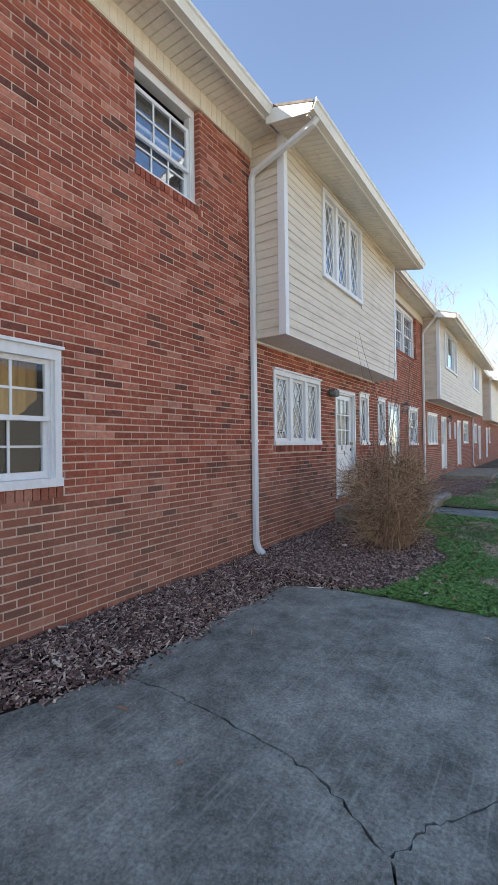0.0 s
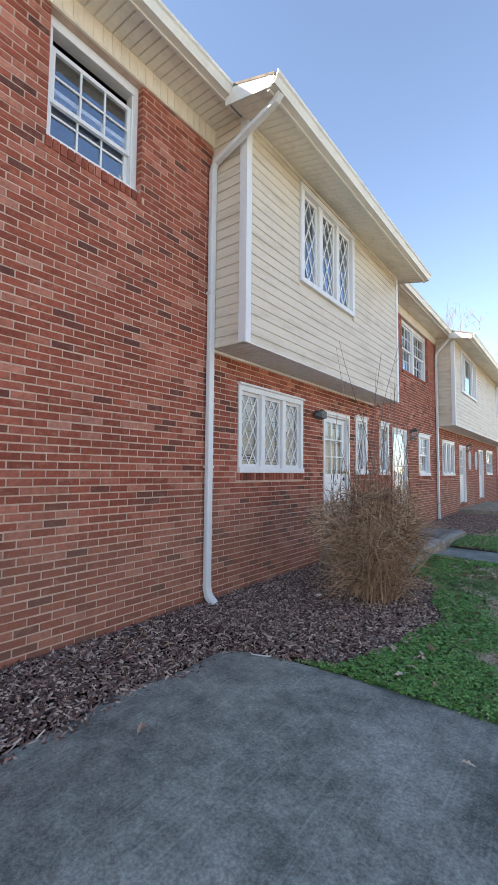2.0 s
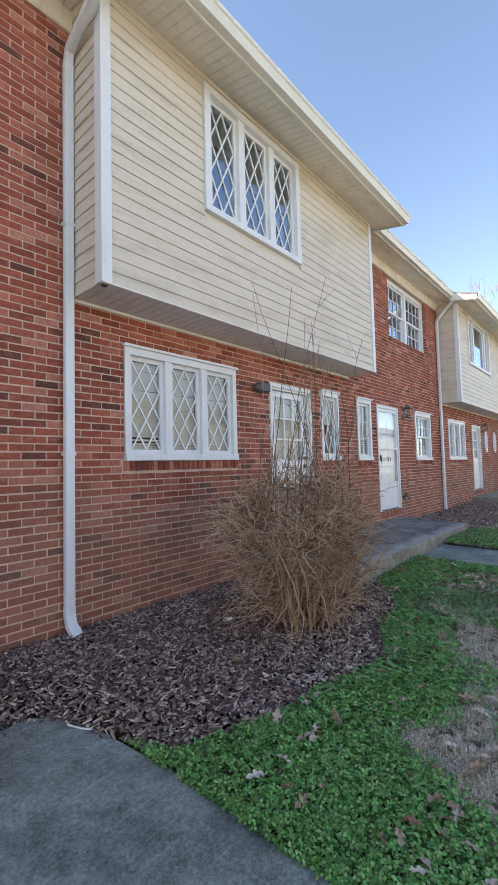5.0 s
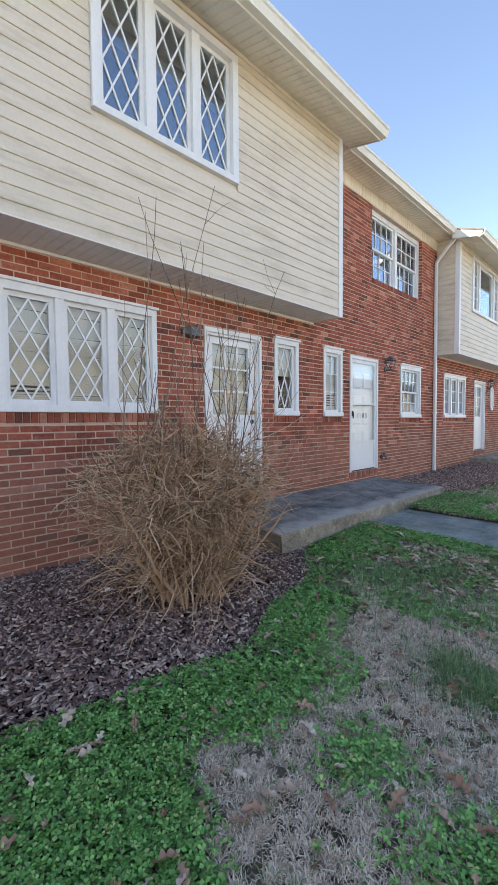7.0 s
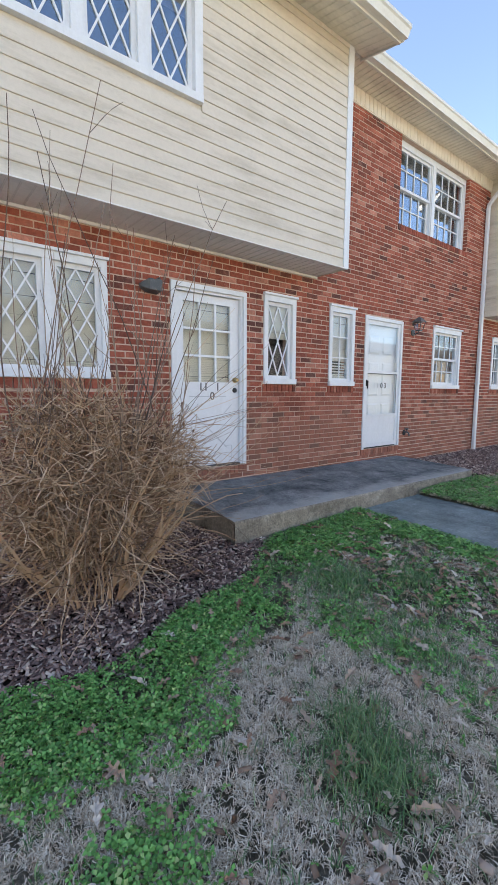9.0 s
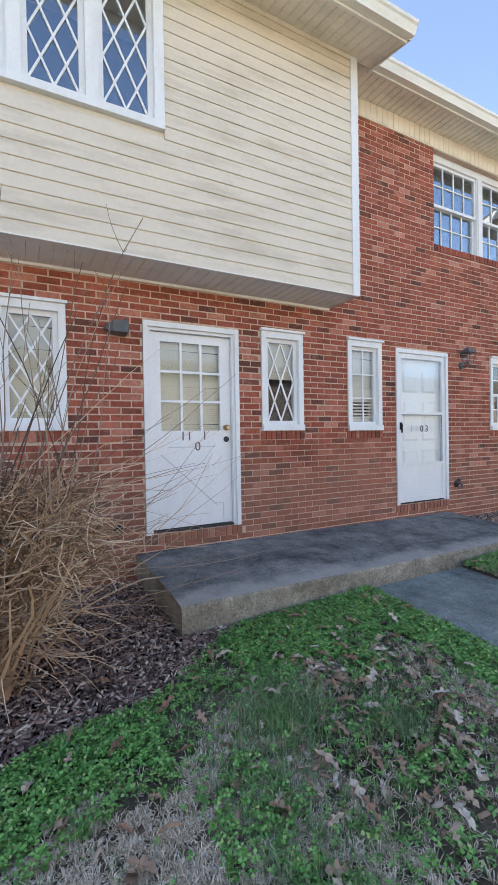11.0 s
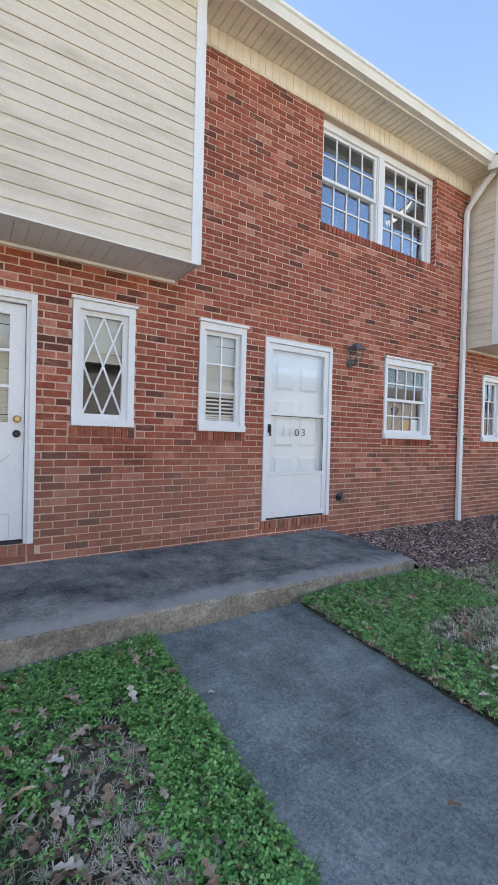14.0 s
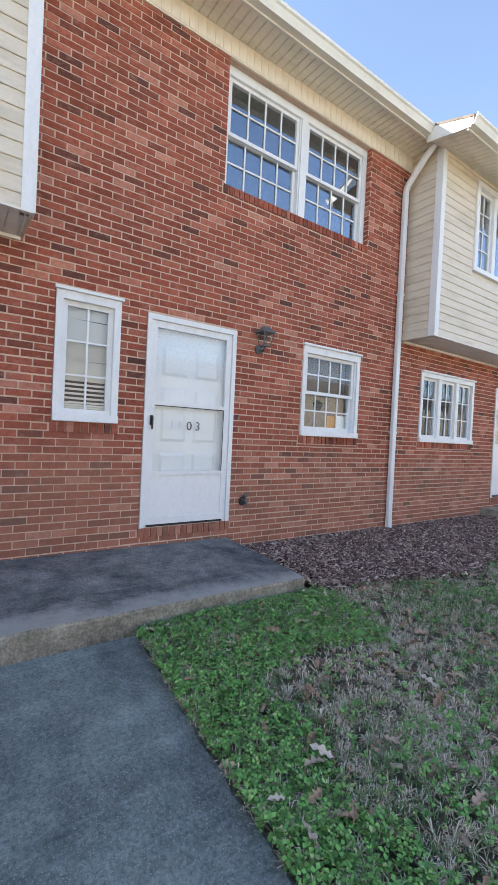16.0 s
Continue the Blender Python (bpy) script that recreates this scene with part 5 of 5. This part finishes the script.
def clover_w(x, y):
    if off_lawn(x, y):
        return 0
    nz = noise.noise((x * 1.8, y * 1.8, 7)) + 0.5 * noise.noise((x * 5, y * 5, 9))
    d_ = x - edge_x(y)
    p0, p1 = path_edges(x)
    w_ = 0.0
    if y < 7.3:
        wide = 0.5 + 2.2 * max(0, (5.45 - y)) + 0.22 * nz
        w_ = max(w_, (1.0 if nz > -0.35 else 0.4) if -0.05 <= d_ < wide else 0.3 if d_ < wide + 0.15 else 0.004)
    if y < 9.6:
        w_ = max(w_, 1.0 if -0.04 < p0 - y < 0.34 + 0.15 * nz else 0, 0.9 if y > 7.9 and x < -1.35 + 0.25 * nz else 0, (0.4 if nz > 0.1 else 0.08) if y > 7.3 else 0)
    else:
        w_ = max(w_, 1.0 if -0.04 < y - p1 < 0.45 + 0.25 * nz else 0, 0.9 if y < 12.4 and x < -1.1 + 0.4 * nz else 0, 0.35 if nz > 0.2 else 0.06)
    w_ = max(w_, 0.8 * blob(x, y, -0.05, 5.95, 0.16), 0.9 * blob(x, y, 0.5, 5.75, 0.22), 0.8 * blob(x, y, -1.35, 5.9, 0.15))
    return w_ if y > 4.52 else 0


def straw_w(x, y):
    if off_lawn(x, y):
        return 0
    clump = min(1.0, max(0.12, 0.55 + 1.1 * noise.noise((x * 13, y * 13, 2)) + 0.5 * noise.noise((x * 31, y * 31, 4))))
    nz = noise.noise((x * 1.6, y * 1.6, 3)) + 0.4 * noise.noise((x * 6, y * 6, 5))
    if y < 7.9:
        base_ = 1.0 if x - edge_x(y) > 0.46 + 2.2 * max(0, 5.45 - y) + 0.2 * nz else 0.06
        base_ *= 1 - 0.85 * blob(x, y, 0.15, 6.8, 0.3)
    else:
        base_ = max(0.1 if y < 10.5 else 0.28, 0.55 * nz + (0.12 if y < 10.5 else 0.4), blob(x, y, -0.5, 9.0, 0.3), 0.8 * blob(x, y, -1.16, 8.26, 0.22), blob(x, y, -0.33, 11.5, 0.42), 0.8 * blob(x, y, -0.9, 12.15, 0.3), 0.6 * blob(x, y, 0.2, 12.4, 0.6))
    return base_ * clump


def green_w(x, y):
    if off_lawn(x, y):
        return 0
    nz = noise.noise((x * 1.4 + 9, y * 1.4, 11))
    w_ = 0.0
    if y > 7.4:
        w_ = max(w_, 0.22 + 0.7 * nz)
    return max(w_, 0.06)


def blades(name, n, region, weight, hgt, wid, lean, material, label):
    a_, b_ = scatter(n, *region, weight)
    k = len(a_)
    z_ = np.array([lawn_z(p_, q_) for p_, q_ in zip(a_, b_)])
    yw = nr.uniform(0, math.tau, k)
    h_ = nr.uniform(hgt[0], hgt[1], k)
    ln = nr.normal(0, lean, k)
    dx, dy = np.cos(yw), np.sin(yw)
    sx, sy = -dy * wid / 2, dx * wid / 2
    def at_(f, side, bend):
        return np.stack([a_ + dx * ln * h_ * bend + sx * side, b_ + dy * ln * h_ * bend + sy * side, z_ + h_ * f], 1)
    fall = np.clip(1.0 - 0.25 * np.abs(ln), 0.25, 1.0)
    pts = [at_(-0.1, -1, 0), at_(-0.1, 1, 0), at_(0.55, -0.8, 0.35), at_(0.55, 0.8, 0.35)]
    tip = at_(0.0, 0, 1.0)
    tip[:, 2] = z_ + h_ * fall
    vv = np.stack(pts + [tip], 1).reshape(-1, 3)
    tri = np.array([(0, 1, 3), (0, 3, 2), (2, 3, 4)])
    tt = (np.arange(k)[:, None, None] * 5 + tri[None]).reshape(-1, 3)
    return tagged(fast_mesh(name, vv, tt, material), label, "grass", kind="stuff")


NEAR = (-2.0, 2.0, 4.55, 9.6)
MID = (-2.0, 2.2, 10.2, 15.0)
def tufts(name, n, region, weight, count, length, wid, spread, material, label):
    """Little rosettes: blades that arch outwards from a common foot."""
    ta, tb = scatter(n, *region, weight)
    size = np.repeat(nr.uniform(0.55, 1.25, len(ta)), count)
    a_, b_ = np.repeat(ta, count), np.repeat(tb, count)
    k = len(a_)
    yw = nr.uniform(0, math.tau, k)
    dx, dy = np.cos(yw), np.sin(yw)
    a_, b_ = a_ + dx * nr.uniform(0, 0.012, k), b_ + dy * nr.uniform(0, 0.012, k)
    z_ = np.repeat(np.array([lawn_z(p_, q_) for p_, q_ in zip(ta, tb)]), count)
    L = nr.uniform(length[0], length[1], k) * size
    out = nr.uniform(spread[0], spread[1], k)
    rise = np.sqrt(np.maximum(1 - out ** 2, 0.03))
    tw = nr.normal(0, 0.35, k)
    sx, sy = -dy * wid / 2, dx * wid / 2
    def at_(f, h, side):
        cx, cy = dx - dy * tw * f, dy + dx * tw * f
        return np.stack([a_ + cx * out * L * f + sx * side, b_ + cy * out * L * f + sy * side, z_ + h * rise * L], 1)
    vv = np.stack([at_(0, -0.1, -0.7), at_(0, -0.1, 0.7), at_(0.5, 0.7, -1), at_(0.5, 0.7, 1), at_(1.1, nr.uniform(0.45, 1.0, k), 0)], 1).reshape(-1, 3)
    tri = np.array([(0, 1, 3), (0, 3, 2), (2, 3, 4)])
    tt = (np.arange(k)[:, None, None] * 5 + tri[None]).reshape(-1, 3)
    return tagged(fast_mesh(name, vv, tt, material), label, "grass", kind="stuff")


tufts("dormant_grass", 72000, NEAR, straw_w, 12, (0.02, 0.05), 0.0034, (0.35, 0.98), M_STRAW, "matted pale tan dormant grass of the lawn")
tufts("dormant_grass", 52000, MID, straw_w, 12, (0.025, 0.062), 0.0036, (0.3, 0.95), M_STRAW, "tufts of pale dormant grass beyond the path")
tufts("green_grass", 9000, NEAR, green_w, 11, (0.04, 0.10), 0.0036, (0.25, 0.9), M_GRASS, "small green grass tufts among the dormant lawn")
tufts("green_grass", 9000, MID, green_w, 11, (0.035, 0.09), 0.0038, (0.25, 0.9), M_GRASS, "small green grass tufts beyond the path")
blades("green_grass", 60000, NEAR, green_w, (0.03, 0.10), 0.0032, 0.7, M_GRASS, "green grass tufts among the dormant lawn")
blades("green_grass", 45000, MID, green_w, (0.025, 0.08), 0.0035, 0.7, M_GRASS, "green grass beyond the path")
def tuft_w(x, y):
    return max(blob(x, y, 0.15, 6.78, 0.15), blob(x, y, -0.02, 6.9, 0.1), blob(x, y, -0.9, 7.9, 0.17), 0.7 * blob(x, y, -0.62, 8.3, 0.13), 0.7 * blob(x, y, -1.15, 7.95, 0.1), 0.8 * blob(x, y, 0.75, 6.0, 0.12))


blades("green_grass", 170000, (-1.6, 1.3, 5.4, 9.0), tuft_w, (0.04, 0.115), 0.004, 1.1, M_GRASS, "long green grass tufts standing in the lawn")


def thatch(name, n, region, weight, label):
    a_, b_ = scatter(n, *region, weight)
    k = len(a_)
    z_ = np.array([lawn_z(p_, q_) for p_, q_ in zip(a_, b_)]) + nr.uniform(0.002, 0.022, k)
    e1, e2, e3 = turned(k, 0.32)
    c_ = np.stack([a_, b_, z_], 1)
    L = nr.uniform(0.008, 0.022, k)[:, None] * e1
    Wd = nr.uniform(0.0009, 0.0018, k)[:, None] * e2
    up = nr.uniform(0.0, 0.006, k)[:, None] * e3
    vv = np.stack([c_ - L - Wd, c_ - L + Wd, c_ - Wd + up, c_ + Wd + up, c_ + L + 0.4 * L[:, [1, 0, 2]] * np.array([-1, 1, 0])], 1).reshape(-1, 3)
    tri = np.array([(0, 2, 3), (0, 3, 1), (2, 4, 3)])
    tt = (np.arange(k)[:, None, None] * 5 + tri[None]).reshape(-1, 3)
    return tagged(fast_mesh(name, vv, tt, M_STRAW), label, "grass", kind="stuff")


thatch("thatch", 330000, NEAR, straw_w, "curled pale thatch matted over the lawn")
thatch("thatch", 190000, MID, straw_w, "curled pale thatch beyond the path")
blades("green_grass", 60000, (-1.6, 4.0, 15.0, 30.0), lambda x, y: 0 if off_lawn(x, y) or 19.5 < y < 21 else 0.55 + 0.6 * noise.noise((x, y, 1)), (0.04, 0.09), 0.012, 0.8, M_GRASS, "green lawn of the further houses")


def clover(name, n, region, label):
    a_, b_ = scatter(n, *region, clover_w)
    k = len(a_)
    z_ = np.array([lawn_z(p_, q_) for p_, q_ in zip(a_, b_)]) + nr.uniform(0.012, 0.05, k)
    e1, e2, e3 = turned(k, 0.35)
    c_ = np.stack([a_, b_, z_], 1)
    size = nr.uniform(0.009, 0.018, k)[:, None]
    vv, tt = [], []
    for j in range(3):
        an = j * math.tau / 3
        u = math.cos(an) * e1 + math.sin(an) * e2
        w_ = -math.sin(an) * e1 + math.cos(an) * e2
        leafv = [c_, c_ + size * (0.75 * u + 0.55 * w_ + 0.2 * e3), c_ + size * (1.35 * u - 0.05 * e3), c_ + size * (0.75 * u - 0.55 * w_ + 0.2 * e3)]
        vv.append(np.stack(leafv, 1))
    vv = np.concatenate(vv, 1).reshape(-1, 3)
    tri = np.array([(o_, o_ + p_, o_ + q_) for o_ in (0, 4, 8) for p_, q_ in ((3, 2), (2, 1))])
    tt = (np.arange(k)[:, None, None] * 12 + tri[None]).reshape(-1, 3)
    return tagged(fast_mesh(name, vv, tt, M_CLOVER), label, "clover", kind="stuff")


clover("clover", 150000, (-2.0, 2.0, 4.5, 9.7), "bright green clover patches along the bark bed")
clover("clover", 75000, (-2.0, 2.2, 10.2, 15.0), "bright green clover beside the concrete path")

# ---------- fallen oak leaves ----------
def oak_leaf(seed):
    rg = random.Random(seed)
    bm = bmesh.new()
    n = 13
    L_ = 0.075
    ridge, lft, rgt = [], [], []
    for i in range(n):
        f = i / (n - 1)
        wide = 0.030 * math.sin(math.pi * min(1, f * 0.93 + 0.05)) ** 0.7 * (1.0 if i % 4 in (1, 2) else 0.42) * rg.uniform(0.85, 1.15)
        x_ = (f - 0.5) * 2 * L_
        curl = 0.012 * math.sin(f * 3.0) + 0.006 * rg.uniform(-1, 1)
        ridge.append(bm.verts.new((x_, 0.004 * math.sin(f * 4), curl * 0.5)))
        lft.append(bm.verts.new((x_ + 0.006, wide, curl + 0.25 * wide)))
        rgt.append(bm.verts.new((x_ + 0.006, -wide, curl + 0.35 * wide)))
    for i in range(n - 1):
        bm.faces.new((ridge[i], ridge[i + 1], lft[i + 1], lft[i]))
        bm.faces.new((ridge[i + 1], ridge[i], rgt[i], rgt[i + 1]))
    return mesh_of("leaf", bm, M_LEAF)


leaf_meshes = [oak_leaf(s) for s in range(5)]
ground_ob = bpy.data.objects["ground"]
rgl = random.Random(77)


def drop_leaf(x, y, z, scale):
    o = new("leaf", rgl.choice(leaf_meshes))
    o.parent = ground_ob
    o.matrix_basis = pose(x, y, z, rgl.uniform(-28, 28), rgl.uniform(-28, 28), rgl.uniform(0, 360)) @ Matrix.Diagonal((scale, scale * rgl.uniform(0.8, 1.25), scale * rgl.uniform(0.7, 1.6), 1))


made_n = 0
while made_n < 600:
    x_, y_ = rgl.uniform(-1.9, 2.0), rgl.uniform(4.7, 14.5)
    p0, p1 = path_edges(x_)
    if off_lawn(x_, y_):
        continue
    dens = 0.22 if y_ < 5.7 else 0.14
    dens = max(dens, blob(x_, y_, -0.95, 8.45, 0.5), blob(x_, y_, -0.55, 8.1, 0.45), blob(x_, y_, -0.3, 8.6, 0.5), 0.8 * blob(x_, y_, -0.4, 7.9, 0.3), 0.7 * blob(x_, y_, 0.4, 6.4, 0.4), 0.1 if y_ > 10.9 and x_ > -1.2 else 0)
    if rgl.random() > dens:
        continue
    drop_leaf(x_, y_, lawn_z(x_, y_) + rgl.uniform(0.035, 0.055), rgl.uniform(0.38, 0.85))
    made_n += 1
def litter_w(x, y):
    if off_lawn(x, y) or y < 4.7:
        return 0
    return max(0.05, blob(x, y, -0.95, 8.45, 0.5), blob(x, y, -0.55, 8.1, 0.45), blob(x, y, -0.3, 8.6, 0.5), 0.7 * blob(x, y, 0.4, 6.4, 0.4), 0.25 if y > 10.9 else 0, 0.5 if 0 < path_edges(x)[0] - y < 0.2 and x < -1.4 else 0)


chips("leaf_litter", 9000, -1.95, 2.0, 4.7, 14.5, litter_w, lambda x, y: lawn_z(x, y) + 0.025, (0.008, 0.028, 0.006, 0.016), "broken dry leaf crumbs strewn over the lawn", M_LITTER, "leaf litter")
for i in range(46):
    y_ = rgl.uniform(1.6, 7.6)
    x_ = rgl.uniform(W + 0.1, edge_x(y_) - 0.02)
    drop_leaf(x_, y_, bed_z(x_, y_) + 0.035, rgl.uniform(0.35, 0.8))
for x_, y_, s_ in ((-2.13, 1.74, 0.55), (-1.53, 1.6, 0.3), (-2.08, 3.06, 0.6), (-0.39, 3.96, 0.5), (-2.08, 3.09, 0.45), (-2.45, 1.27, 0.35), (-2.07, 1.18, 0.35)):
    drop_leaf(x_, y_, ZD + 0.02, s_)
for x_, y_, s_ in ((-0.1, 9.95, 0.45), (-1.2, 9.5, 0.3)):
    drop_leaf(x_, y_, 0.05, s_)
# white litter on the bed and the pad
lit = thing("paper_scrap", (-2.42, 6.02, 0.02), "crumpled white paper litter on the bark mulch", "litter")
bm = bmesh.new()
bmesh.ops.create_icosphere(bm, subdivisions=2, radius=0.05)
for q in bm.verts:
    q.co = q.co * (0.7 + 0.7 * noise.noise(q.co * 40)) * 1.0
    q.co.z *= 0.5
    q.co += Vector((-2.42, 6.02, 0.03))
part("crumpled_sheet", bm, M_BLINDWHITE, lit)
tagged(part("plastic_strip", tube([(-2.22, 4.40, ZD + 0.006), (-2.12, 4.43, ZD + 0.008), (-2.05, 4.47, ZD + 0.006)], 0.005, 6), M_BLINDWHITE), "pale blue-white plastic strip on the concrete", "litter")


# ---------- bricks ----------
SILLS = [(h[0] - 0.02, h[1] + 0.02, h[2] - 0.105, h[2]) for h in (*WIN.values(), *DOOR.values())]
COVER = [(a, b, ZB + 0.01, 6.0) for a, b in BAYS]
OWN = (8.88, 11.24, 0.30, 1.62)     # the stretch between the two doors is laid brick by brick
full_mesh = mesh_of("brick", boxes((W - 0.03, W, -0.0965, 0.0965, -0.0288, 0.0288)), M_BRICK_OWN, 0.002)
rgb = random.Random(99)
bv, bf = [], []


def lay(y0, y1, z0, z1, x=W, depth=0.02):
    n0 = len(bv)
    dx = rgb.uniform(-0.002, 0.002)
    e = 0.0015
    for xx, k in ((x - depth, 0), (x + dx, e)):
        bv.extend(((xx, y0 + k, z0 + k), (xx, y1 - k, z0 + k), (xx, y1 - k, z1 - k), (xx, y0 + k, z1 - k)))
    bf.extend(((n0 + 4, n0 + 5, n0 + 6, n0 + 7), (n0, n0 + 1, n0 + 5, n0 + 4), (n0 + 1, n0 + 2, n0 + 6, n0 + 5), (n0 + 2, n0 + 3, n0 + 7, n0 + 6), (n0 + 3, n0, n0 + 4, n0 + 7)))


own_n = 0
row = 0
z = -0.24
while z < 5.47:
    zt = z + COURSE - JOINT
    zc = (z + zt) / 2
    y = 0.3 - (0.1015 if row % 2 else 0.0) + rgb.uniform(-0.004, 0.004)
    while y < YF - 0.05:
        spans = [(y, min(y + BRICK_L - JOINT, YF))]
        for h in HOLES + SILLS + COVER:
            if h[2] - 0.004 < zc < h[3] + 0.004:
                spans = [s for u in spans for s in ((u[0], min(u[1], h[0] - (0.008 if h in SILLS else 0.0))), (max(u[0], h[1] + (0.008 if h in SILLS else 0.0)), u[1])) if s[1] - s[0] > 0.02]
        for s in spans:
            jt = rgb.uniform(-0.0015, 0.0015)
            whole = abs(s[1] - s[0] - (BRICK_L - JOINT)) < 1e-4
            if whole and OWN[0] < s[0] and s[1] < OWN[1] and OWN[2] < z and zt < OWN[3] and own_n < 300:
                o = new("brick", full_mesh)
                o.parent = wall_front
                o.matrix_basis = Matrix.Translation((rgb.uniform(-0.002, 0.002), (s[0] + s[1]) / 2, zc + jt))
                own_n += 1
            else:
                lay(s[0], s[1], z + jt, zt + jt)
        y += BRICK_L
    for h in SILLS:                            # cut courses close up under the rowlock sills
        if h[0] < YF and h[2] - 0.004 < zc and z < h[2] - 0.012 < zt:
            n = max(2, round((h[1] - h[0]) / BRICK_L))
            wd = (h[1] - h[0]) / n
            for k in range(n):
                lay(h[0] + k * wd + 0.005, h[0] + (k + 1) * wd - 0.005, z, h[2] - 0.004)
    z += COURSE
    row += 1
for h in (*WIN.values(), *DOOR.values()):      # rowlock sills
    if h[0] > YF:
        continue
    n = max(3, round((h[1] - h[0] + 0.03) / 0.0677))
    wd = (h[1] - h[0] + 0.03) / n
    for k in range(n):
        y = h[0] - 0.015 + k * wd
        lay(y + 0.005, y + wd - 0.005, h[2] - 0.098 + rgb.uniform(-0.002, 0.002), h[2] - 0.003, W + 0.010, 0.03)
# reveals of the recessed upper windows
rows_of_bricks = raw_mesh("brick_rows", bv, bf, M_BRICK)
rows_of_bricks.parent = wall_front
tagged(rows_of_bricks, "red and dark flashed bricks in running bond", kind="stuff")
for key in ("up_first", "up_pair"):
    h = WIN[key]
    z = -0.24
    while z < h[3]:
        zt = z + COURSE - JOINT
        if z > h[2]:
            for y0, y1 in ((h[0] - 0.01, h[0] + 0.001), (h[1] - 0.001, h[1] + 0.01)):
                o = part("brick", boxes((W - 0.078, W - 0.001, y0, y1, z, zt)), M_BRICK_OWN, wall_front)
        z += COURSE
